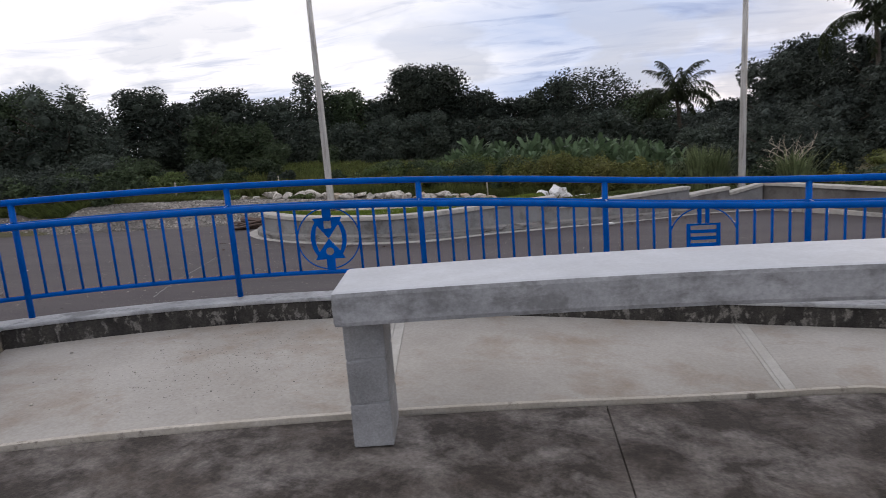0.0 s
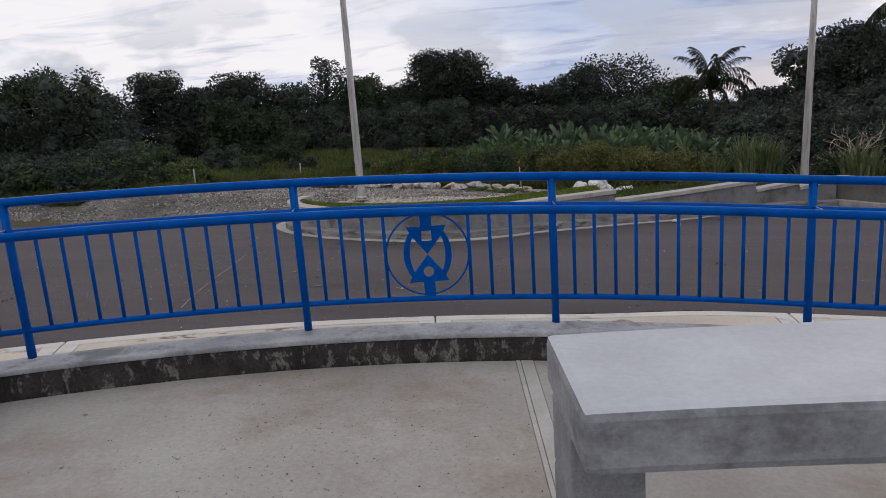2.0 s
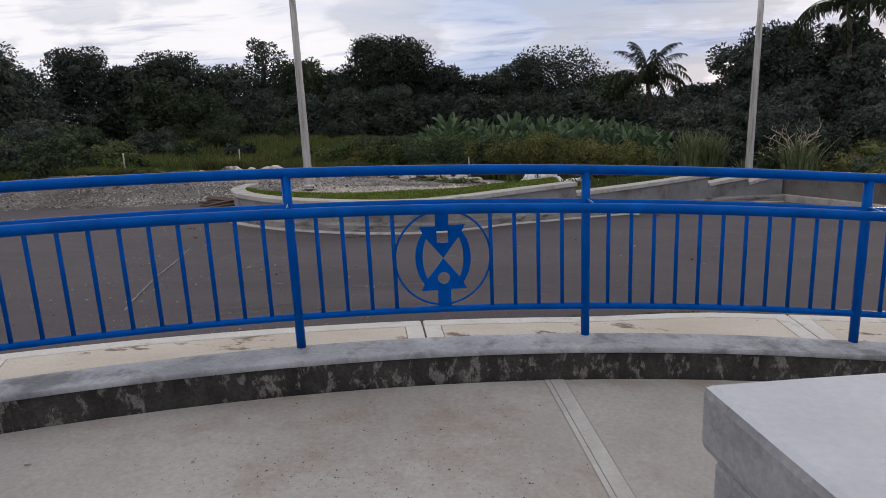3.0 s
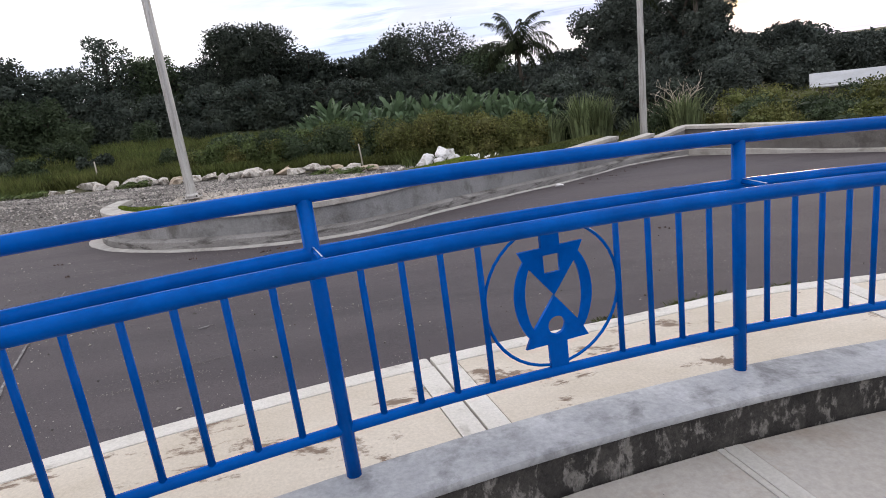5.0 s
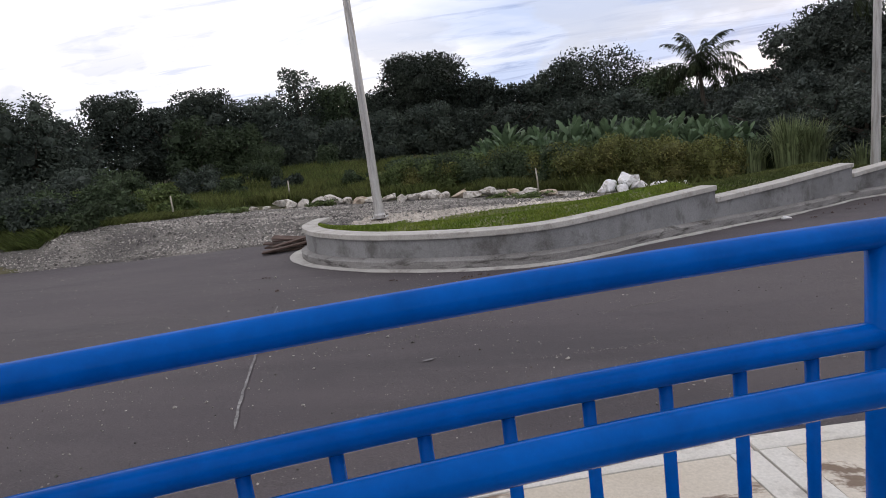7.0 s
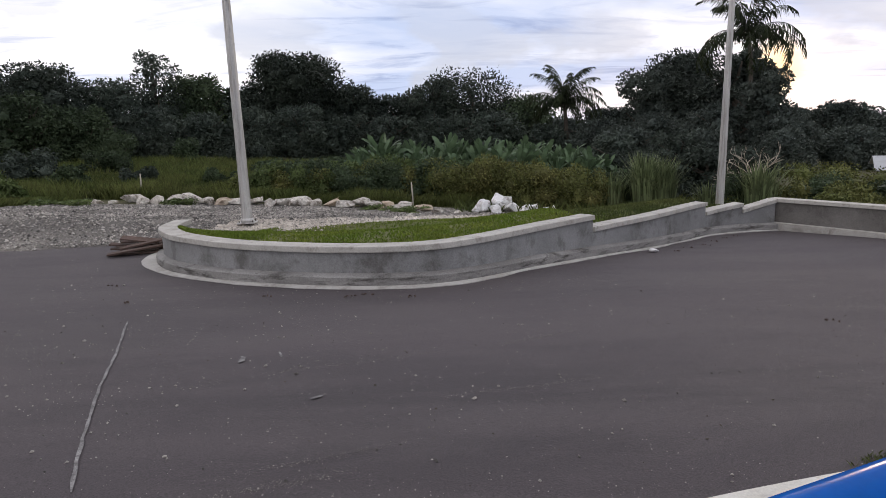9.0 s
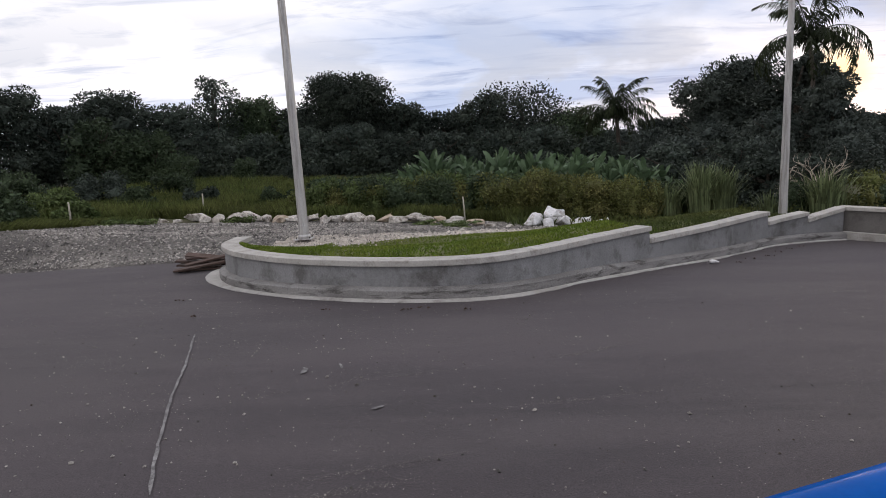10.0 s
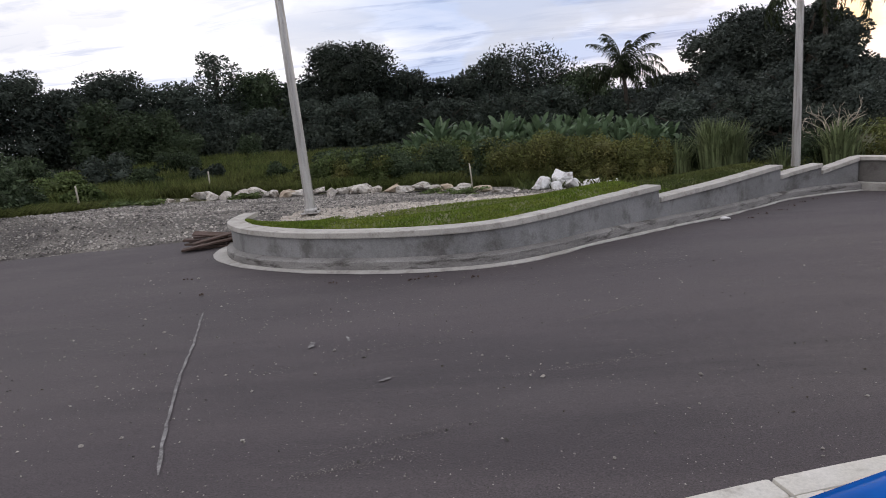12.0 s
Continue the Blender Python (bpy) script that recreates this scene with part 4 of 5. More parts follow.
def lawn():
    n, m = LAWN.shape[:2]
    V = LAWN.reshape(-1, 3)
    F = [(i * m + j, i * m + j + 1, (i + 1) * m + j + 1, (i + 1) * m + j) for i in range(n - 1) for j in range(m - 1)]
    tagged(part("lawn_soil", (V, F, True), M["turf"]), "short mown green lawn on a gentle mound", "lawn", kind="structure")
    rng = np.random.default_rng(4)
    count = 42000
    u = rng.uniform(0, n - 1.001, count)
    v = (m - 1.001) * rng.random(count) ** 1.3
    i, j = u.astype(int), v.astype(int)
    fu, fv = (u - i)[:, None], (v - j)[:, None]
    p = (LAWN[i, j] * (1 - fu) * (1 - fv) + LAWN[i + 1, j] * fu * (1 - fv) + LAWN[i, j + 1] * (1 - fu) * fv + LAWN[i + 1, j + 1] * fu * fv)
    worn = p[:, 0] + rng.normal(0, 0.5, count) > 1.6
    blades("lawn_grass", p[~worn], 0.038, 0.009, rng, M["lawn"], "short bright green grass blades", "grass")
    blades("worn_lawn_grass", p[worn], 0.05, 0.008, rng, M["field"], "dull olive worn grass behind the wall", "grass")


def blades(name, p, height, width, rng, material, label, category, lean=0.5, per=2):
    """One pointed blade pair a root, joined as stuff."""
    p = np.repeat(p, per, 0)
    n = len(p)
    a = rng.uniform(0, 2 * math.pi, n)
    h = height * rng.uniform(0.5, 1.3, n)
    side = np.stack([np.cos(a), np.sin(a), np.zeros(n)], 1) * (width * rng.uniform(0.6, 1.4, n))[:, None]
    b = rng.uniform(0, 2 * math.pi, n)
    tip = np.stack([np.cos(b) * lean * h, np.sin(b) * lean * h, h], 1)
    jit = np.stack([rng.normal(0, height * 0.25, n), rng.normal(0, height * 0.25, n), np.zeros(n)], 1)
    q = p + jit
    V = np.stack([q - side, q + side, q + tip * 0.6 + side * 0.7, q + tip * np.array([1.25, 1.25, 1.0])], 1).reshape(-1, 3)
    me = fast_mesh(name, V, 4)
    return tagged(part(name, me, material), label, category, kind="stuff")


def fast_mesh(name, V, k):
    """Mesh of loose k-gons, k verts each."""
    me = bpy.data.meshes.new(name)
    n = len(V)
    me.vertices.add(n)
    me.vertices.foreach_set("co", np.asarray(V, np.float32).ravel())
    me.loops.add(n)
    me.loops.foreach_set("vertex_index", np.arange(n, dtype=np.int32))
    me.polygons.add(n // k)
    me.polygons.foreach_set("loop_start", np.arange(0, n, k, dtype=np.int32))
    me.update(calc_edges=True)
    return me


lawn()


# cream sand and fine gravel along the back of the lawn
back_path = catmull(BACK, 0.3)


def in_sand(x, y):
    d = float(np.min(np.hypot(back_path[:, 0] - x, back_path[:, 1] - y)))
    return d < 1.5 + 0.9 * noise.noise((x * 0.6, y * 0.6, 7.0)) - 0.12 * max(0.0, x + 4) and x < 1.5


M["sand"] = surf("cream_fine_gravel", (0.42, 0.37, 0.31), (0.56, 0.50, 0.43), 0.9, (0.26, 0.22, 0.18), 0.5, 25, 0.4, 0.95, 0.8, 0.02)
tagged(part("sand_strip", grid_sheet([float(v) for v in np.arange(-9, 2, 0.22)], [float(v) for v in np.arange(17.0, 26, 0.22)], lambda x, y: gravel_z(x, y) + 0.014, in_sand), M["sand"]),
       "cream sandy gravel along the edge of the lawn", "gravel", kind="structure")


def sand_spot(rng):
    x, y = rng.uniform(-9, 1.5), rng.uniform(17, 26)
    return (x, y, gravel_z(x, y) + 0.02) if in_sand(x, y) else None


M["pale_stones"] = surf("cream_stones", (0.38, 0.34, 0.29), (0.55, 0.50, 0.44), 0.6, None, 0, 20, 0.2, 0.9, 0.2, 0.01, isl=0.35)
tagged(chips("sand_stones", 2200, sand_spot, 0.03, 9, M["pale_stones"]), "loose cream stones at the lawn edge", "gravel", kind="stuff")


# ---- lamp poles ----
def lamp_pole(x, y, z, lean, label):
    ob = empty("lamp_pole", (x, y, z), label, "pole", "street lamp poles")
    pts = [(lean * h, 0, h) for h in (0.0, 0.35, 0.36, 2.5, 5.0, 7.5, 9.0)]
    part("shaft", (*tube(pts, [0.135, 0.13, 0.125, 0.112, 0.095, 0.078, 0.07], 8)[:2],), M["pole"], ob)
    part("base_plate", box(0.42, 0.42, 0.03, 0.005), M["pole"], ob, "steel base plate", pose(0, 0, 0.0))
    part("collar", tube([(0, 0, 0.03), (0, 0, 0.12)], [0.165, 0.15], 12), M["pole"], ob)
    for k in range(4):
        part("bolt", tube([(0, 0, 0.03), (0, 0, 0.075)], 0.014, 6), M["bark"], ob, "rusted anchor bolt", pose(0.16 * (1 if k % 2 else -1), 0.16 * (1 if k > 1 else -1), 0))
    return ob


lamp_pole(-5.87, 19.65, ground_z(-5.87, 19.65) + 0.08, -0.005, "tall galvanised steel lamp pole at the gravel edge")
lamp_pole(7.57, 22.5, ground_z(7.57, 22.5) + 0.03, 0.0155, "tall galvanised steel lamp pole behind the wall")


# ---- rocks, boards, stakes ----
def rock_mesh(seed, sx, sy, sz, corners=15):
    """Broken block: hull of random corners, edges chipped, faces uneven."""
    cr = np.random.default_rng(int(seed * 10))
    bm = bmesh.new()
    d = cr.normal(size=(corners, 3))
    d /= np.linalg.norm(d, axis=1)[:, None]
    d = np.sign(d) * np.abs(d) ** 0.7
    for p in d * cr.uniform(0.42, 0.56, (corners, 1)):
        bm.verts.new((p[0], p[1], max(p[2], -0.28)))
    hull = bmesh.ops.convex_hull(bm, input=bm.verts[:])
    bmesh.ops.delete(bm, geom=[v for v in bm.verts if not v.link_faces], context="VERTS")
    bmesh.ops.bevel(bm, geom=bm.edges[:], offset=0.035, segments=1, affect="EDGES")
    bmesh.ops.triangulate(bm, faces=bm.faces[:])
    bmesh.ops.subdivide_edges(bm, edges=[e for e in bm.edges if e.calc_length() > 0.16], cuts=1)
    for v in bm.verts:
        q = v.co * 3.1 + Vector((seed * 3.7, seed, -seed))
        c = v.co * (1 + 0.13 * noise.noise(q) + 0.07 * noise.noise(q * 2.6))
        v.co = Vector((c.x * sx, c.y * sy, c.z * sz))
    me = bpy.data.meshes.new("rock")
    bm.to_mesh(me)
    bm.free()
    return me


def rock(x, y, sx, sy, sz, seed, mat, label, z=None, group="rocks along the gravel"):
    ob = part("rock", rock_mesh(seed, sx, sy, sz), mat, None, "", pose(x, y, (ground_z(x, y) + 0.05 if z is None else z) + 0.2 * sz, 0, 0, seed * 47))
    return tagged(ob, label, "rock", group)


rng = np.random.default_rng(12)
for i, x in enumerate(np.arange(-11.65, -1.55, 0.54)):
    s = rng.uniform(0.5, 0.82) * (1.15 if x < -8 else 1.0)
    y = 27.25 + 0.03 * (x + 12) + rng.uniform(-0.3, 0.3)
    tan = i in (6, 13, 17)
    rock(x, y, s * 1.3, s * 0.85, s * 0.62, i + 1.3, M["tanrock" if tan else "rock"], "tan weathered boulder in a row beside the gravel" if tan else "whitish limestone boulder in a row beside the gravel")
for i, (x, y, s) in enumerate(((-13.39, 25.0, 0.35), (-12.72, 25.9, 0.3), (-12.34, 26.3, 0.42), (-14.26, 24.4, 0.3), (-11.95, 26.7, 0.32), (-15.23, 23.6, 0.3), (-2.08, 26.4, 0.6), (-1.32, 25.8, 0.7), (-0.84, 25.3, 0.45), (-2.85, 27.0, 0.5), (-0.17, 24.9, 0.3), (-16.39, 22.6, 0.3))):
    rock(x, y, s * 1.2, s * 0.9, s * 0.5, i + 20.1, M["tanrock" if x > -3 and i % 2 else "rock"], "small pale limestone rock at the gravel edge")
for i, (x, y, dz, sx, sy, sz) in enumerate(((0.91, 26.2, 0.0, 0.85, 0.7, 0.75), (1.48, 26.4, 0.05, 0.75, 0.6, 1.15), (1.96, 26.2, 0.0, 0.8, 0.6, 0.7), (1.25, 25.9, 0.0, 0.5, 0.45, 0.5), (2.34, 26.0, 0.0, 0.4, 0.35, 0.4), (1.67, 26.3, 0.35, 0.5, 0.4, 0.5), (2.71, 26.3, 0.0, 0.35, 0.3, 0.5), (3.6, 26.9, 0.0, 0.3, 0.3, 0.45), (0.54, 25.9, 0.0, 0.3, 0.3, 0.3), (2.57, 26.5, 0.0, 0.55, 0.45, 0.5), (3.09, 26.2, 0.0, 0.4, 0.35, 0.35), (2.2, 25.7, 0.0, 0.35, 0.3, 0.3))):
    rock(x, y, sx * 0.95, sy * 0.95, sz * 0.85, i + 40.7, M["whiterock"], "bright white broken rock in a heap on the grass", ground_z(x, y) + dz + 0.06, "heap of white rocks")

for i, (x, y, dz, tilt, rz, ln) in enumerate(((-7.51, 17.05, 0.0, 1, 12, 0.95), (-7.61, 17.25, 0.045, 3, -8, 0.85), (-7.46, 16.95, 0.085, -5, 22, 0.9), (-7.65, 17.3, 0.125, 6, 4, 0.8), (-7.41, 17.15, 0.165, -9, 15, 0.75), (-7.56, 17.35, 0.2, 4, 30, 0.6), (-7.6, 17.5, 0.0, 0, -4, 0.7), (-7.3, 17.3, 0.05, -2, 14, 0.8), (-7.55, 17.5, 0.06, 5, 9, 0.9), (-7.4, 17.4, 0.12, -6, -3, 0.85), (-7.5, 17.3, 0.235, 7, -6, 0.7))):
    tagged(part("board", box(ln * 1.1, 0.15, 0.034, 0.005), M["wood"], None, "", pose(x, y, road_z(x, y) + 0.01 + dz, 2 * i, tilt, rz)), "brown weathered board in a loose pile by the wall end", "board", "pile of boards")
for x, y, h, lean in ((-11.94, 29.2, 0.95, 4), (-1.56, 28.3, 0.95, -2), (-14.36, 24.3, 0.8, 3), (-17.08, 22.0, 0.7, -3)):
    tagged(part("stake", tube([(0, 0, -0.1), (0.01, 0, h * 0.5), (0, 0.01, h)], [0.032, 0.03, 0.026], 7), M["stake"], None, "", pose(x, y, ground_z(x, y), lean, lean, 0)), "thin grey wooden survey stake", "stake", "survey stakes")


# ---- vegetation ----
def leaf_cloud(rng, centres, radii, count, length, width, droop=0.3):
    """Diamond leaves on the shells of many lobes: array of quads."""
    w = np.array([r[0] * r[2] for r in radii])
    k = rng.choice(len(centres), count, p=w / w.sum())
    d = rng.normal(size=(count, 3))
    d /= np.linalg.norm(d, axis=1)[:, None]
    rad = 0.42 + 0.64 * rng.random(count) ** 0.6 + (rng.random(count) < 0.12) * rng.uniform(0, 0.18, count)
    p = np.asarray(centres)[k] + d * np.asarray(radii)[k] * rad[:, None]
    t = d + rng.normal(0, 0.7, (count, 3)) - np.array([0, 0, droop])
    t /= np.linalg.norm(t, axis=1)[:, None]
    s = np.cross(t, rng.normal(size=(count, 3)))
    s /= np.linalg.norm(s, axis=1)[:, None]
    ln = length * rng.uniform(0.6, 1.4, count)[:, None]
    wd = width * rng.uniform(0.6, 1.4, count)[:, None]
    V = np.stack([p - t * ln * 0.5, p + s * wd * 0.5, p + t * ln * 0.5, p - s * wd * 0.5], 1)
    return V.reshape(-1, 3)


ICO = None


def core_shells(centres, radii, scale, seed):
    """Lumpy inner masses of twigs and leaves: points and triangles."""
    global ICO
    if ICO is None:
        bm = bmesh.new()
        bmesh.ops.create_icosphere(bm, subdivisions=1, radius=1)
        bm.verts.ensure_lookup_table()
        ICO = (np.array([v.co[:] for v in bm.verts]), [[v.index for v in f.verts] for f in bm.faces])
        bm.free()
    rng = np.random.default_rng(seed)
    pts, tri, n = [], [], len(ICO[0])
    for k, (c, r) in enumerate(zip(centres, radii)):
        pts.append(ICO[0] * (1 + rng.uniform(-0.3, 0.25, (n, 1))) * np.asarray(r) * scale + np.asarray(c))
        tri.append(np.array(ICO[1]) + k * n)
    return np.concatenate(pts), np.concatenate(tri)


def crown_mesh(name, rng, lobes, radii, count, length, width, core=0.8, seed=0):
    V4 = leaf_cloud(rng, lobes, radii, count, length, width)
    me = bpy.data.meshes.new(name)
    V3, T3 = core_shells(lobes, radii, core, seed) if core else (np.zeros((0, 3)), np.zeros((0, 3), int))
    n3, n4, l3 = len(V3), len(V4), T3.size
    me.vertices.add(n3 + n4)
    me.vertices.foreach_set("co", np.concatenate([V3, V4]).astype(np.float32).ravel())
    me.loops.add(l3 + n4)
    me.loops.foreach_set("vertex_index", np.concatenate([T3.ravel(), n3 + np.arange(n4)]).astype(np.int32))
    me.polygons.add(l3 // 3 + n4 // 4)
    me.polygons.foreach_set("loop_start", np.concatenate([np.arange(0, l3, 3), l3 + np.arange(0, n4, 4)]).astype(np.int32))
    me.polygons.foreach_set("use_smooth", np.zeros(l3 // 3 + n4 // 4, bool))
    me.update(calc_edges=True)
    return me


def branches(rng, height, spread, count, r0):
    """Tapered trunk with limbs."""
    pieces = []
    trunk = [(0, 0, -0.3), (rng.normal(0, 0.1), rng.normal(0, 0.1), height * 0.3), (rng.normal(0, 0.3), rng.normal(0, 0.3), height * 0.62), (rng.normal(0, 0.4), rng.normal(0, 0.4), height * 0.85)]
    pieces.append(tube(trunk, [r0, r0 * 0.8, r0 * 0.5, r0 * 0.2], 8))
    for _ in range(count):
        a, h = rng.uniform(0, 6.28), height * rng.uniform(0.25, 0.6)
        e = np.array([math.cos(a), math.sin(a), 0]) * spread * rng.uniform(0.5, 0.9)
        pieces.append(tube([(0, 0, h), tuple(e * 0.5 + np.array([0, 0, h + height * 0.12])), tuple(e + np.array([0, 0, h + height * 0.24]))], [r0 * 0.4, r0 * 0.25, r0 * 0.06], 6))
    return join(*pieces)


def tree(x, y, top, spread, seed, mat, label, low=0.12, lobes=30, count=11000, leaf=0.27, sparse=0.0, group="trees behind the field", depth=None):
    """Broadleaved tree with its top at height top; low: share of its height under the crown."""
    rng = np.random.default_rng(seed)
    z0 = ground_z(x, y)
    h = top - z0
    ob = empty("tree", (x, y, z0), label, "tree", group)
    part("trunk", branches(rng, h, spread, 6, 0.03 * h + 0.08), M["bark"], ob)
    cs, rs = [], []
    for k in range(lobes):
        t = (k + 0.5) / lobes
        zc = h * (low + (0.93 - low) * t)
        prof = math.sin(math.pi * min(1, 0.30 + 0.52 * t)) ** 0.8
        a = k * 2.4 + rng.uniform(-0.5, 0.5)
        off = spread * prof * rng.uniform(0.25, 0.72)
        r = spread * rng.uniform(0.22, 0.42) * (0.7 + 0.5 * prof) * (1 - 0.25 * t)
        zc = min(zc, h - r * 0.8)
        cs.append((off * math.cos(a), off * math.sin(a) * (depth or 0.8), zc))
        rs.append((r, r, r * rng.uniform(0.7, 0.95)))
    count = int(1.3 * count * max(1.0, (spread / 3.8) ** 1.6))
    me = crown_mesh("crown", rng, cs, rs, count, leaf, leaf * 0.5, 0 if sparse else 0.46, seed)
    part("crown", me, mat, ob)
    if sparse:
        cs2 = [(c[0] * 0.9, c[1], c[2] * 0.72) for c in cs[:lobes // 2]]
        part("crown", crown_mesh("crown", rng, cs2, rs[:lobes // 2], count // 2, leaf, leaf * 0.5, 0.46, seed + 1), mat, ob)
    return ob


D, MID, LT = M["leafdark"], M["leafmid"], M["leaflight"]
dk, md, lt = "dark broadleaved tree against the evening sky", "dense green broadleaved tree behind the field", "lighter green leafy tree at the edge of the field"
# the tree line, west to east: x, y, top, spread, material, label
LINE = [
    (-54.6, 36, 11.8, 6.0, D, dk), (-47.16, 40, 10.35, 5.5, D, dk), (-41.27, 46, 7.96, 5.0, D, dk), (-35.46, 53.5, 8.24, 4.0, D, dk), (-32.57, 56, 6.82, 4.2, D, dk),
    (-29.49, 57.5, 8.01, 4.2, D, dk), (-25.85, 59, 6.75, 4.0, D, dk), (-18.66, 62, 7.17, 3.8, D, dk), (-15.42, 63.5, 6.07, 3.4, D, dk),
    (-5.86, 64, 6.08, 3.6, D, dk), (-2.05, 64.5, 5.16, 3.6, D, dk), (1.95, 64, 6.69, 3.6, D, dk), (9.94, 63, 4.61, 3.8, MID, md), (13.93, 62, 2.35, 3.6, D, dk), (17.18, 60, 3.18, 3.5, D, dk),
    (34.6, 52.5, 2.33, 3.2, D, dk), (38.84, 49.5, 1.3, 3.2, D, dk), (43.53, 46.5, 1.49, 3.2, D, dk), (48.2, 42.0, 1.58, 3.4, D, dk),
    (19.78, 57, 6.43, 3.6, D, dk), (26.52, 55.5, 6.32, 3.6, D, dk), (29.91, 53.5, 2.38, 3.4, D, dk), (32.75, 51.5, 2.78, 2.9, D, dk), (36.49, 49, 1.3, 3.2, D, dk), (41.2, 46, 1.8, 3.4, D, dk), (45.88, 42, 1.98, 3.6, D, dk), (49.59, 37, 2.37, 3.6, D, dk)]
# eastern trees take the leaf colour that has the haze mixed in
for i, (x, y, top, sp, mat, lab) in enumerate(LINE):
    tree(x, y, top, sp, 100 + i, M["leafhaze"] if x > 13 else MID if i % 5 == 2 else mat, md if i % 5 == 2 else lab, 0.1)
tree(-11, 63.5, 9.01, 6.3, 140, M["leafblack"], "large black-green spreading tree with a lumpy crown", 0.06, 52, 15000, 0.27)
tree(22.94, 57.5, 7.68, 5.0, 141, M["leafhaze"], "large dark tree mass beside the tall palm", 0.06, 48, 15000, 0.27)
tree(26, 54.0, 7.58, 3.2, 145, M["leafhaze"], "dark tree under the tall palm", 0.2, 14, 5000, 0.42)
tree(-22.1, 61, 9.24, 3.2, 142, D, "thin feathery tree with gaps in its crown", 0.3, 18, 5200, 0.26, 1.0)
tree(5.59, 63.5, 7.03, 6.2, 143, D, "spreading tree with a thin airy top", 0.3, 40, 3400, 0.27, 1.0)
# nearer rows that close the gaps under the crowns
for i, (x, y, top, sp, mat) in enumerate(((-40.29, 50, 7.12, 4.4, D), (-36.9, 48.5, 6.33, 4.0, D), (-43.22, 44, 7.12, 4.2, D), (-34.48, 42.5, 7.41, 4.8, D), (-40.34, 36.5, 7.45, 4.0, D), (-45.83, 31, 8.55, 4.6, D), (-26.77, 50, 5.25, 3.0, MID), (-23.89, 52, 4.24, 2.8, MID), (-38.85, 40, 5.27, 4.0, D), (-20.06, 54, 4.19, 2.6, D), (-16.72, 55, 3.58, 2.6, D), (-13.37, 56, 3.73, 3.0, D), (-9.54, 56.5, 4.07, 3.0, D), (-5.73, 57, 3.27, 2.8, D),
                                         (-1.91, 56, 3.05, 3.0, D), (1.91, 55, 2.83, 3.0, D), (5.73, 54.5, 3, 3.2, D), (9.54, 53.5, 1.85, 3.0, D), (13.35, 51.5, 2.06, 3.0, D), (17.15, 50, 2.36, 3.0, D), (20.96, 48, 2.91, 3.2, D), (24.28, 45, 1.93, 3.0, D), (27.57, 43, 1, 2.4, D), (21.92, 42, 0.87, 2.2, MID), (17.2, 42, 1.1, 2.4, D), (12.93, 44, 1.5, 2.6, D))):
    tree(x, y, top, sp, 200 + i, M["leafhaze"] if x > 11 else mat, "low dense thicket tree in front of the taller trees" if mat is not LT else lt, 0.0, 22, 7000, 0.24, 0, "thicket trees")
for i, (x, y, h, r) in enumerate(((8.3, 33.5, 2.2, 1.7), (10.2, 33.0, 2.4, 1.8), (12.2, 32.5, 2.3, 1.9), (9.4, 36.5, 3.0, 2.0), (12.6, 36.0, 3.0, 2.2), (14.6, 33.0, 2.2, 1.8))):
    tree(x, y, ground_z(x, y) + h, r, 260 + i, D, "low dark thicket behind the lamp pole", 0.0, 18, 4200, 0.2, 0, "thicket trees")
tree(23.75, 46.6, 5.09, 3.0, 146, M["leafhaze"], "dense tree at the foot of the tall palm", 0.02, 22, 5600, 0.3)
# high limb that hangs in from a tree further east
tree(20.79, 22.8, 9.72, 4.4, 171, D, "tall dark tree with a hanging outer bough", 0.46, 14, 4200, 0.24)


# shrubs and weeds
def shrub(x, y, h, r, seed, mat, label, leaf=0.13, count=1500, group="shrubs"):
    rng = np.random.default_rng(seed)
    ob = empty("shrub", (x, y, ground_z(x, y)), label, "shrub", group)
    cs = [(rng.normal(0, r * 0.45), rng.normal(0, r * 0.35), h * rng.uniform(0.15, 0.66)) for _ in range(9)]
    rs = [(r * rng.uniform(0.3, 0.5), r * rng.uniform(0.3, 0.5), h * rng.uniform(0.2, 0.32)) for _ in range(9)]
    part("foliage", crown_mesh("foliage", rng, cs, rs, int(count * 1.5), leaf, leaf * 0.5, 0.55, seed), mat, ob)
    part("stems", join(*[tube([(0, 0, -0.1), tuple(np.array(c) * (0.5, 0.5, 0.6)), c], [0.03, 0.02, 0.008], 5) for c in cs[:4]]), M["bark"], ob)
    return ob


rng = np.random.default_rng(31)
for i in range(16):
    x = -7.55 + i * 0.58 + rng.uniform(-0.2, 0.2)
    shrub(x, 31.2 + rng.uniform(-0.9, 1.0), rng.uniform(1.5, 1.9) + (0.25 if x > -3 else 0), rng.uniform(0.9, 1.3), 300 + i, [M["leaflight"], M["leafolive"], M["leafmid"]][i % 3], "tangled green roadside shrub behind the rocks", 0.12, 2400)
for i in range(20):
    x = 0.1 + i * 0.352 + rng.uniform(-0.2, 0.2)
    shrub(x, 29.6 + rng.uniform(-0.7, 0.7) - i * 0.03, rng.uniform(1.8, 2.25) * (0.85 if i > 15 or i < 3 else 1), rng.uniform(0.9, 1.3), 1330 + i, M["leafolive"] if i < 16 else M["leafmid"], "olive and russet leafy shrub behind the white rocks", 0.11, 2800)
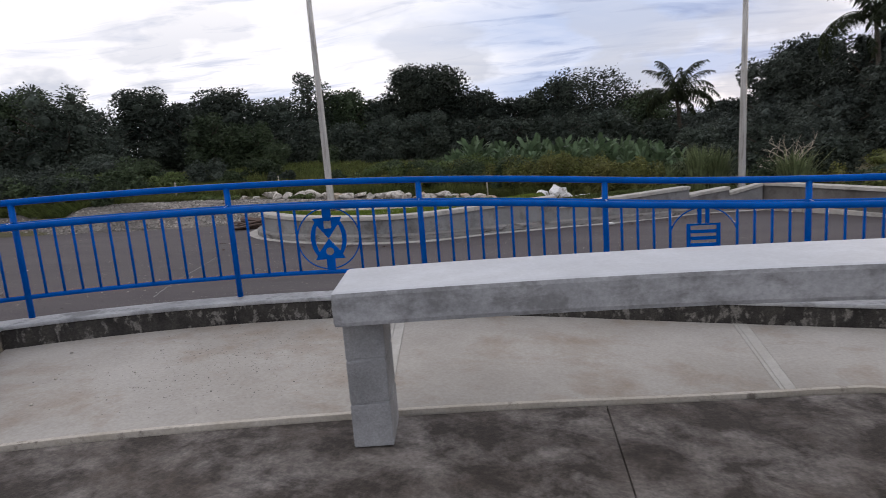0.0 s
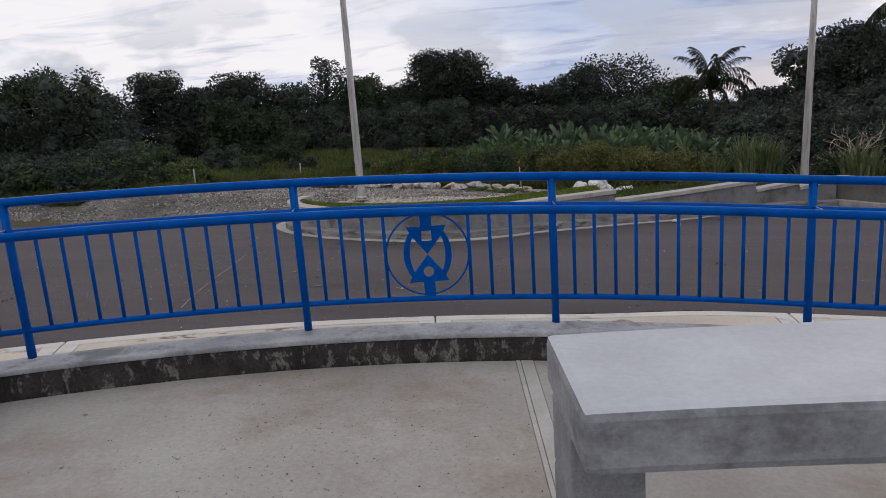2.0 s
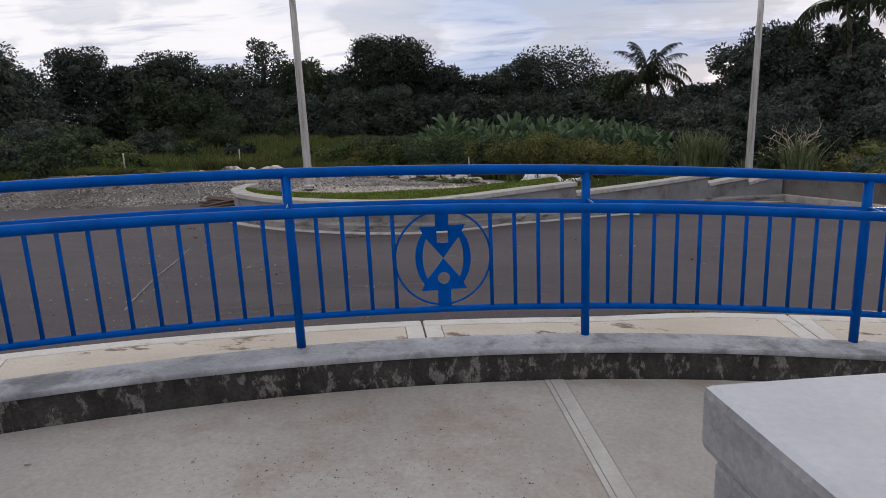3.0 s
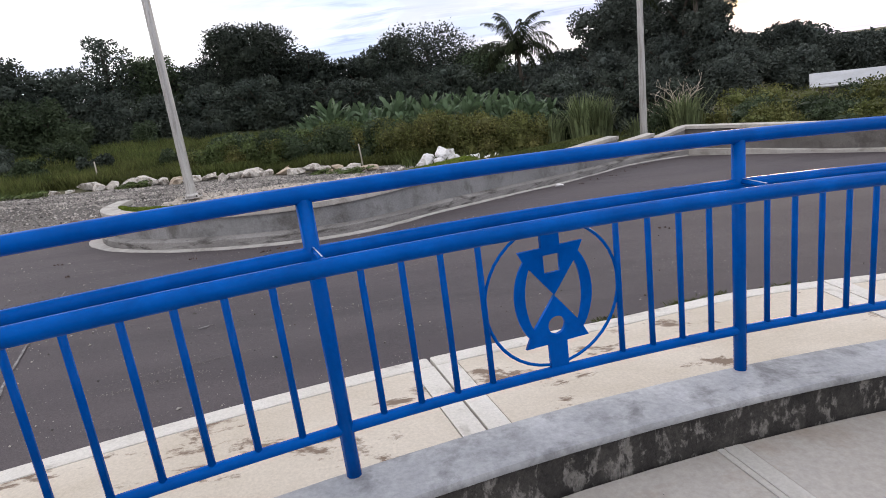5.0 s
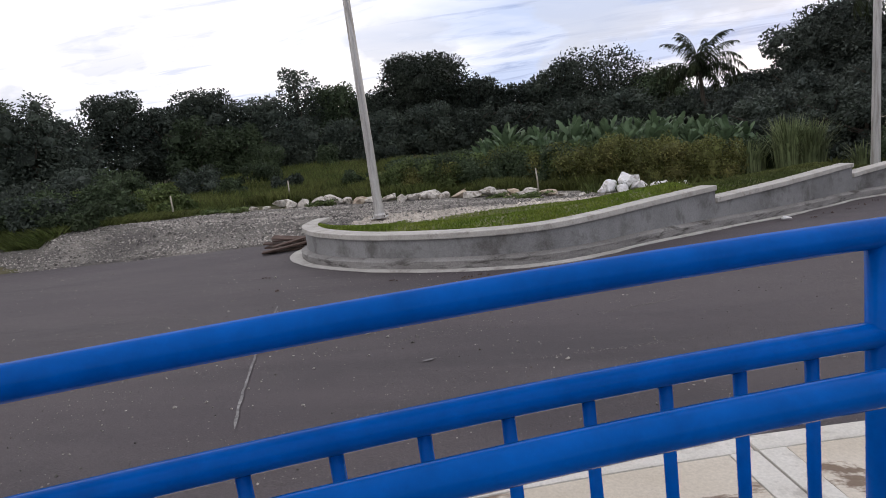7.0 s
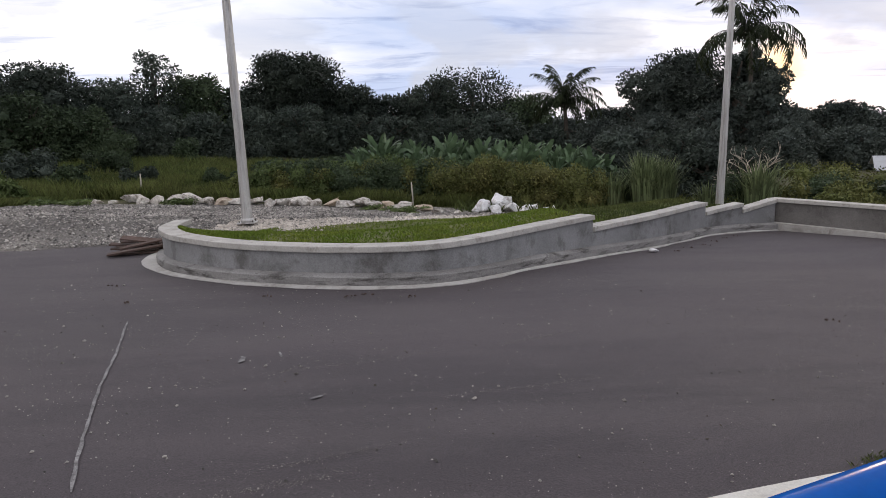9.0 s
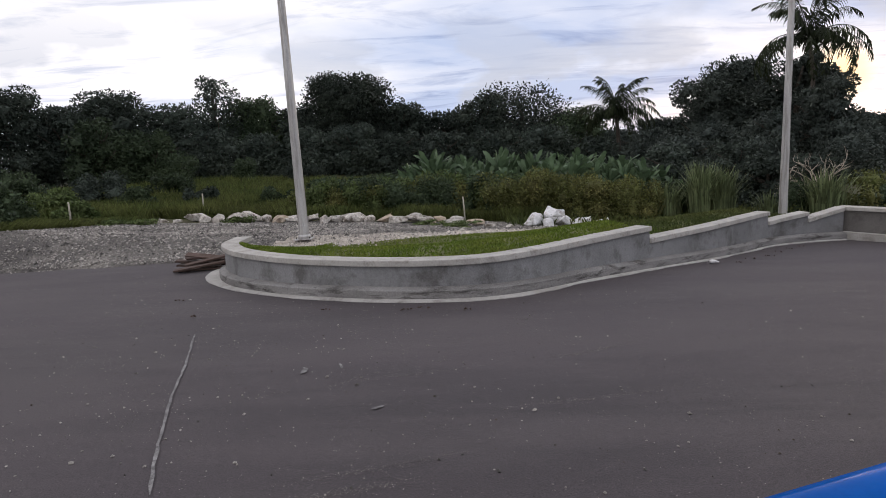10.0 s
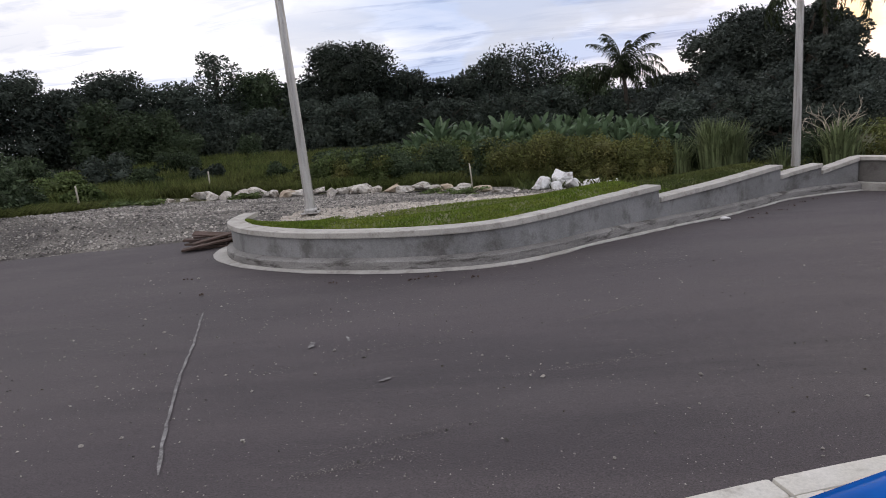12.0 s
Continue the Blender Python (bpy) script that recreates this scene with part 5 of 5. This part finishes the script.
for i, (x, y, h, r) in enumerate(((9.85, 24.9, 1.9, 1.0), (10.45, 24.7, 1.6, 0.9), (8.5, 25.2, 0.9, 0.6), (12.9, 23.2, 0.9, 1.0), (14.05, 22.4, 1.1, 1.2), (15.54, 21.4, 1.1, 1.3), (16.92, 20.2, 1.2, 1.3), (13.6, 25, 1.2, 1.3), (15.91, 24, 1.6, 1.6), (18.5, 22, 1.6, 1.6), (14.78, 28, 1.7, 1.8), (18.51, 27, 1.7, 1.8), (18.64, 18.0, 1.4, 1.5), (20.5, 25, 1.8, 1.8), (22.5, 23, 1.8, 1.8), (17.2, 30, 1.9, 1.8), (21.5, 28.5, 1.9, 1.8))):
    shrub(x, y, h, r, 360 + i, M["leafolive"] if i % 2 else M["leafmid"], "olive-green bush behind the boundary wall", 0.12, 2000)
for i, (x, y, h, r, mm) in enumerate(((-20, 27, 1.6, 1.3, "leafmid"), (-18.15, 29.5, 1.4, 1.1, "leaflight"), (-21.94, 29, 1.7, 1.4, "leaflight"), (-23.9, 26, 1.5, 1.5, "leafmid"), (-25.84, 31, 2.2, 1.6, "leafmid"), (-16.04, 32, 1.1, 0.8, "leafmid"), (-13.34, 33, 1.0, 0.7, "leafdark"), (-28.3, 28, 2.0, 1.8, "leafmid"), (-22.92, 34, 2.4, 1.6, "leafmid"), (-19.34, 35.5, 2.2, 1.3, "leafdark"), (-26.81, 36, 2.8, 2.0, "leafdark"), (-10.28, 34, 1.0, 0.8, "leafmid"), (-16.94, 38.5, 1.6, 1.0, "leafmid"), (-30.71, 33, 2.4, 2.0, "leafdark"), (-16.98, 21.6, 1.1, 1.0, "leafmid"), (-18.15, 22.6, 1.5, 1.2, "leafmid"), (-16.2, 23.0, 0.9, 0.9, "leafmid"), (-19.33, 21.2, 1.3, 1.2, "leafmid"), (-21, 20.8, 1.6, 1.4, "leafdark"), (-17.37, 25.4, 1.9, 1.1, "leafmid"), (-19.71, 24.2, 2.0, 1.4, "leafdark"), (-15.04, 25.6, 0.9, 0.8, "leaflight"), (-22.85, 22.4, 1.9, 1.5, "leafdark"), (-21.27, 24.0, 1.0, 1.0, "leaflight"), (-26.88, 23.5, 1.3, 1.4, "leafmid"), (-8.58, 38, 1.3, 1.1, "leafmid"), (-5.15, 39, 1.6, 1.3, "leafmid"), (-19.99, 47.5, 2.6, 1.4, "leafmid"), (-16.24, 48, 1.9, 1.0, "leafmid"), (-12.5, 48.5, 1.7, 1.0, "leafdark"))):
    shrub(x, y, h, r, 400 + i, M[mm], "leafy wild shrub in the tall grass", 0.15, 2000)
for i, (x, y) in enumerate(((-10.03, 26.7), (-9.55, 26.9), (-12.62, 25.2), (-3.03, 26.0), (-1.79, 25.2), (-13.49, 24.3))):
    shrub(x, y, 0.28, 0.55, 430 + i, M["leaflight"], "low creeping weed on the gravel", 0.07, 500, "gravel weeds")

rng = np.random.default_rng(77)
for i in range(16):
    x = -15.6 - i * 0.75
    shrub(x + rng.uniform(-0.3, 0.3), gravel_back(x) + 0.8 + rng.uniform(0, 1.3), rng.uniform(0.7, 1.5), rng.uniform(0.8, 1.2), 470 + i, M["leafdark" if i % 3 else "leafmid"], "dark leafy bush at the edge of the gravel", 0.13, 2200)

# tall field grass
rng = np.random.default_rng(41)
n = 90000
fx = rng.uniform(-40, 2, n)
lo = np.array([28.5 if x > -13.5 else gravel_back(max(x, -23.5)) + 0.2 for x in fx])
fy = lo + (50 - lo) * rng.random(n) ** 1.7
fp = np.array([(x, y, ground_z(x, y) - 0.02) for x, y in zip(fx, fy)])
tall = np.array([noise.noise((x * 0.35, y * 0.35, 4.0)) for x, y in zip(fx, fy)])
near = (fp[:, 0] < -12.5) & (fp[:, 1] < 27)
blades("field_grass", fp[(tall > 0.0) & ~near], 0.5, 0.010, rng, M["field"], "tall yellow-green wild grass of the field", "grass", 0.3, 3)
blades("meadow_grass", fp[(tall <= 0.0) & ~near], 0.34, 0.010, rng, M["field"], "shorter matted wild grass of the field", "grass", 0.4, 3)
blades("verge_grass", fp[near], 0.24, 0.006, rng, M["field"], "short thin grass at the edge of the gravel", "grass", 0.9, 3)
n = 7000
fx, fy = rng.uniform(0, 24, n), rng.uniform(22, 34, n)
fp = np.array([(x, y, ground_z(x, y) - 0.02) for x, y in zip(fx, fy)])
fp = fp[(fp[:, 1] > 26.0) | (fp[:, 0] > 8.6)]
blades("rough_grass", fp, 0.4, 0.025, rng, M["field"], "rough grass behind the walls", "grass", 0.5, 2)


def reeds(x, y, h, r, count, seed, label):
    rng = np.random.default_rng(seed)
    ob = empty("reed_clump", (x, y, ground_z(x, y)), label, "reeds", "reed clumps")
    a = rng.uniform(0, 6.28, count)
    d = r * np.sqrt(rng.random(count)) * 0.6
    V = []
    for k in range(count):
        lift = h * 0.55 * rng.random() * (k % 3 > 0)
        p = np.array([d[k] * math.cos(a[k]), d[k] * math.sin(a[k]), lift])
        hh = (h * rng.uniform(0.65, 1.08) - lift)
        out = np.array([math.cos(a[k]), math.sin(a[k]), 0]) * (0.15 + 0.75 * rng.random() ** 2) * (hh + 0.3) * 0.36
        s = np.array([-math.sin(a[k]), math.cos(a[k]), 0]) * 0.022
        m1 = p + out * 0.35 + np.array([0, 0, hh * 0.6])
        tip = p + out * 1.4 + np.array([0, 0, hh * (0.95 if rng.random() > 0.3 else 0.75)])
        V += [p - s, p + s, m1 + s, m1 - s, m1 - s, m1 + s, tip, tip - s * 0.1]
    part("foliage", fast_mesh("foliage", np.array(V), 4), M["reed"], ob)
    return ob


reeds(7.42, 27.8, 2.35, 0.8, 420, 1, "tall pale-green reed clump behind the wall")
reeds(8.08, 27.6, 2.2, 0.7, 380, 2, "tall pale-green reed clump behind the wall")
reeds(9.75, 24.0, 2.0, 0.9, 330, 3, "grassy reed clump beside the dead branches")
reeds(8.3, 24.6, 1.35, 0.5, 90, 4, "thin grassy clump at the foot of the lamp pole")
reeds(6.33, 28.6, 1.6, 0.9, 240, 5, "tall pale-green reed clump behind the wall")
reeds(16, 21.0, 1.3, 0.9, 260, 6, "grassy reed clump behind the boundary wall")


# bleached dead branches
def dead_bush(x, y, seed):
    rng = np.random.default_rng(seed)
    ob = empty("dead_bush", (x, y, ground_z(x, y)), "bleached bare dead branches above the bushes", "branches")

    def grow(p, d, ln, r, level):
        pts = [p]
        for _ in range(3):
            d = (d + Vector(rng.normal(0, 0.22, 3))).normalized()
            pts.append(pts[-1] + d * ln / 3)
        part("branch" if level < 2 else "twig", tube([tuple(q) for q in pts], [r, r * 0.8, r * 0.6, r * 0.4], 6), M["deadwood"], ob)
        if level < 2:
            for _ in range(5):
                q = pts[rng.integers(1, 4)]
                grow(q, (d + Vector((*rng.normal(0, 0.7, 2), rng.normal(0.1, 0.4)))).normalized(), ln * 0.6, r * 0.5, level + 1)
    for a in (-1.0, -0.2, 0.5, 1.2):
        grow(Vector((0, 0, 0.9)), Vector((math.sin(a) * 0.7, 0.1, 1)).normalized(), 1.05, 0.03, 0)
    return ob


dead_bush(9.7, 24.5, 6)


# banana plants
def banana_leaf(length, width, bend, seed):
    rng = np.random.default_rng(seed)
    n = 15
    V, F = [], []
    for i in range(n):
        t = i / (n - 1)
        ang = 1.35 - bend * t
        if i == 0:
            px, pz = 0.0, 0.0
        else:
            px += math.cos(ang) * length / (n - 1)
            pz += math.sin(ang) * length / (n - 1)
        w = width * math.sin(math.pi * min(1, 0.06 + 0.94 * t)) ** 0.45 * (0.1 if t < 0.16 else 1)
        tear = rng.uniform(0.62, 1.05, 2)
        V += [(px, -w * tear[0], pz + 0.16 * w), (px, 0, pz - 0.05 * w), (px, w * tear[1], pz + 0.16 * w)]
        if i:
            b = 3 * i
            F += [(b - 3, b - 2, b + 1, b), (b - 2, b - 1, b + 2, b + 1)]
    return mesh("leaf", V, F, True)


LEAVES = [banana_leaf(1.2, 0.17, b, s) for s, b in enumerate((0.15, 0.5, 1.0, 1.6, 2.2))]
BSTEM = mesh("stem", *tube([(0, 0, -0.1), (0.02, 0, 0.9), (0.0, 0.02, 1.7)], [0.13, 0.11, 0.07], 8))


def banana_plant(x, y, s, seed):
    rng = np.random.default_rng(seed)
    ob = empty("banana_plant", (x, y, ground_z(x, y)), "broad-leaved green banana plant in a dense stand", "banana plant", "banana plants")
    ob.scale = (s, s, s)
    part("stem", BSTEM, M["bananastem"], ob)
    for k in range(12):
        me = LEAVES[int(rng.integers(0, 3)) if k < 5 else int(rng.integers(1, 5))]
        part("leaf", me, M["banana"], ob, "", pose(0, 0, 1.55 + 0.14 * rng.normal(), rng.normal(0, 20), rng.normal(0, 20), k * 137.5 + rng.uniform(-25, 25)))
    return ob


M["bananastem"] = surf("banana_stem", (0.07, 0.085, 0.04), (0.10, 0.11, 0.055), 3, None, 0, 10, 0.2, 0.8, 0.2, 0.01)
rng = np.random.default_rng(51)
for i in range(84):
    t = (i % 28) / 27
    x = -4.0 + 11.9 * t + rng.uniform(-0.3, 0.3)
    y = 33.0 - 1.4 * t + 1.1 * (i // 28) + rng.uniform(-0.5, 0.5)
    banana_plant(x, y, rng.uniform(0.72, 1.08) * (0.84, 0.95, 1.03)[i // 28] * (0.85 if t > 0.9 or t < 0.06 else 1), 500 + i)


# coconut palms
def frond(length, bend, seed):
    """Arched midrib with narrow leaflets that hang from both sides."""
    rng = np.random.default_rng(seed)
    n = 46
    V, F = [], []
    px = pz = 0.0
    ang = 0.85
    spine = []
    for i in range(n):
        t = i / (n - 1)
        spine.append((px, pz))
        ang -= bend / n * (0.4 + 1.4 * t)
        px += math.cos(ang) * length / n
        pz += math.sin(ang) * length / n
    V, F, _ = tube([(x, 0, z) for x, z in spine[::3]], [0.04 * (1 - 0.85 * i / 15) for i in range(len(spine[::3]))], 5)
    V = [tuple(v) for v in V]
    for i in range(5, n):
        x0, z0 = spine[i]
        t = i / n
        ll = length * 0.20 * math.sin(math.pi * (0.2 + 0.68 * t))
        for s in (-1, 1):
            if rng.random() < 0.08:
                continue
            f = ll * rng.uniform(0.75, 1.15)
            dx, dy, dz = f * rng.uniform(0.2, 0.45), s * f * rng.uniform(0.2, 0.5), -f * rng.uniform(0.6, 1.0)
            b = len(V)
            V += [(x0, 0, z0), (x0 + 0.036, 0, z0), (x0 + dx * 0.6 + 0.036, dy * 0.8, z0 + dz * 0.35), (x0 + dx, dy, z0 + dz), (x0 + dx * 0.6 - 0.015, dy * 0.8, z0 + dz * 0.35)]
            F.append((b, b + 1, b + 2, b + 3, b + 4))
    return mesh("frond", V, F)


def palm(x, y, crown_z, size, seed, label):
    rng = np.random.default_rng(seed)
    z0 = ground_z(x, y)
    h = crown_z - z0
    ob = empty("palm_tree", (x, y, z0), label, "palm tree", "coconut palms")
    part("trunk", tube([(0, 0, -0.2), (0.05 * h, 0, h * 0.4), (0.03 * h, 0, h * 0.8), (0, 0, h)], [0.24, 0.17, 0.14, 0.13], 10), M["bark"], ob)
    fr = [frond(size, b, seed * 10 + i) for i, b in enumerate((1.3, 1.7, 2.1, 2.5))]
    for k in range(27):
        lvl = k / 26
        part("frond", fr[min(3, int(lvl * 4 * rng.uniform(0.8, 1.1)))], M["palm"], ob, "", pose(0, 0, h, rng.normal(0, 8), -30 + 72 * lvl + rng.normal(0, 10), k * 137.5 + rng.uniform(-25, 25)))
    for k in range(5):
        part("coconut", rock_mesh(k + 70.0, 0.28, 0.28, 0.32), M["bark"], ob, "", pose(0.22 * math.cos(k * 1.25), 0.22 * math.sin(k * 1.25), h - 0.2))
    return ob


palm(11.55, 54.1, 3.4, 3.9, 7, "slender coconut palm with arching fronds above the trees")
palm(23.3, 48.5, 7.5, 5.2, 8, "tall coconut palm with drooping dark fronds")


# shed behind the trees
def shed():
    ob = empty("shed", (29.3, 31.65, -2.12), "long low shed with a pale metal roof", "building")
    rz = 36
    b = pose(0, 0, 0, 0, 0, -rz)
    part("wall", box(14, 5, 1.15, 0.02), M["shedwall"], ob, "dark wall", b)
    V = [(-7.4, -2.9, 1.0), (7.4, -2.9, 1.0), (7.4, 0, 1.55), (-7.4, 0, 1.55), (-7.4, 2.9, 1.0), (7.4, 2.9, 1.0)]
    V += [(x, y, z + 0.06) for x, y, z in V]
    F = [(0, 1, 2, 3), (3, 2, 5, 4), (6, 9, 8, 7), (9, 10, 11, 8), (0, 6, 7, 1), (4, 5, 11, 10), (0, 3, 9, 6), (3, 4, 10, 9), (1, 7, 8, 2), (2, 8, 11, 5)]
    part("roof", (V, F), M["shedroof"], ob, "pale zinc roof", b)
    return ob


shed()

# ---- small details ----
rock(2.69, 15.9, 0.18, 0.12, 0.08, 91.3, M["whiterock"], "small white stone lying on the wall footing", road_z(2.69, 15.9) + 0.03, "loose stones")

def grass_tuft(x, y, length, seed):
    """Low mat of blades along the kerb joint."""
    rng = np.random.default_rng(seed)
    ob = empty("grass_tuft", (x, y, road_z(x, y)), "low olive grass mat in the kerb joint", "grass", "kerb tufts")
    V = []
    for k in range(260):
        a, b = rng.uniform(0, 6.28), rng.uniform(0, 6.28)
        p = np.array([rng.normal(0, length * 0.28), rng.uniform(0.0, 0.09) + abs(rng.normal(0, 0.03)), 0])
        h = 0.035 * rng.uniform(0.4, 1.3)
        sd = np.array([math.cos(a), math.sin(a), 0]) * 0.003
        o = np.array([math.cos(b), math.sin(b), 0]) * h * 0.9
        V += [p - sd, p + sd, p + o * 0.4 + sd * 0.7 + (0, 0, h * 0.6), p + o + (0, 0, h)]
    part("foliage", fast_mesh("foliage", np.array(V), 4), M["field"], ob)


for i, (a, ln) in enumerate(((96.2, 0.28), (93.4, 0.3), (92.2, 0.24), (90.0, 0.34))):
    x, y, _ = polar(14.33 + kerb_out(a), a)
    grass_tuft(x, y, ln, 600 + i)


def scrap_spot(rng):
    q = chip_spot(rng)
    return None if q is None else (q[0] + 2.0, q[1], road_z(q[0] + 2.0, q[1]) + 0.004) if math.hypot(q[0] + 2.0 - CX, q[1] - CY) > 15.1 and q[1] < 12.5 else None


tagged(chips("bark_scraps", 110, scrap_spot, 0.008, 15, M["bark"]), "dark bark and leaf crumbs scattered on the asphalt", "litter", kind="stuff")


def litter(x, y, z, seed):
    """Small dry curled leaf or twig scrap."""
    rng = np.random.default_rng(seed)
    pieces = []
    for k in range(4):
        a = rng.uniform(0, 6.28)
        c = np.array([rng.normal(0, 0.05), rng.normal(0, 0.03), 0.008])
        e = c + np.array([math.cos(a), math.sin(a), 0.15]) * rng.uniform(0.02, 0.05)
        pieces.append(tube([tuple(c), tuple((c + e) / 2 + np.array([0, 0, 0.012])), tuple(e)], [0.004, 0.012, 0.004], 5))
    return tagged(part("leaf_litter", join(*pieces), M["wood"], None, "", pose(x, y, z)), "small scrap of dry dark leaves on the asphalt", "litter", "leaf litter")


for i, (x, y) in enumerate(((-4.1, 12.65), (-3.0, 12.45), (-2.75, 12.5), (-2.15, 12.3), (-6.6, 13.9), (-5.9, 12.6), (3.2, 15.9), (3.7, 16.4), (4.2, 16.8), (4.7, 17.3), (5.2, 17.8), (5.6, 18.05), (-6.9, 7.9), (2.4, 10.5))):
    litter(x, y, road_z(x, y) + 0.008, 700 + i)
def grit_spot(rng):
    a, r = rng.normal(104.5, 2.6), rng.normal(11.5, 0.42)
    if not (10.7 < r < 12.35 and 99.8 < a < 113.2):
        return None
    x, y, _ = polar(r, a)
    return (x, y, floor_z(x) + 0.001 + 0.03 * (r - 10.57) / 1.83)


tagged(chips("terrace_grit", 1000, grit_spot, 0.0022, 21, M["mould"]), "dark grit scattered on the pale slabs", "grit", kind="stuff")
for i, (r, a, s) in enumerate(((11.37, 113.44, 0.05), (12.05, 111.01, 0.016), (11.49, 110.58, 0.013), (11.87, 107.80, 0.014), (11.45, 108.03, 0.012), (11.07, 110.48, 0.013))):
    x, y, _ = polar(r, a)
    rock(x, y, s * 2, s * 1.6, s * 1.4, i + 80.0, M["tanrock" if i == 0 else "rock"], "small pebble on the terrace floor", floor_z(x) + 0.03 * (r - 10.57) / 1.83 + s * 0.1, "pebbles")
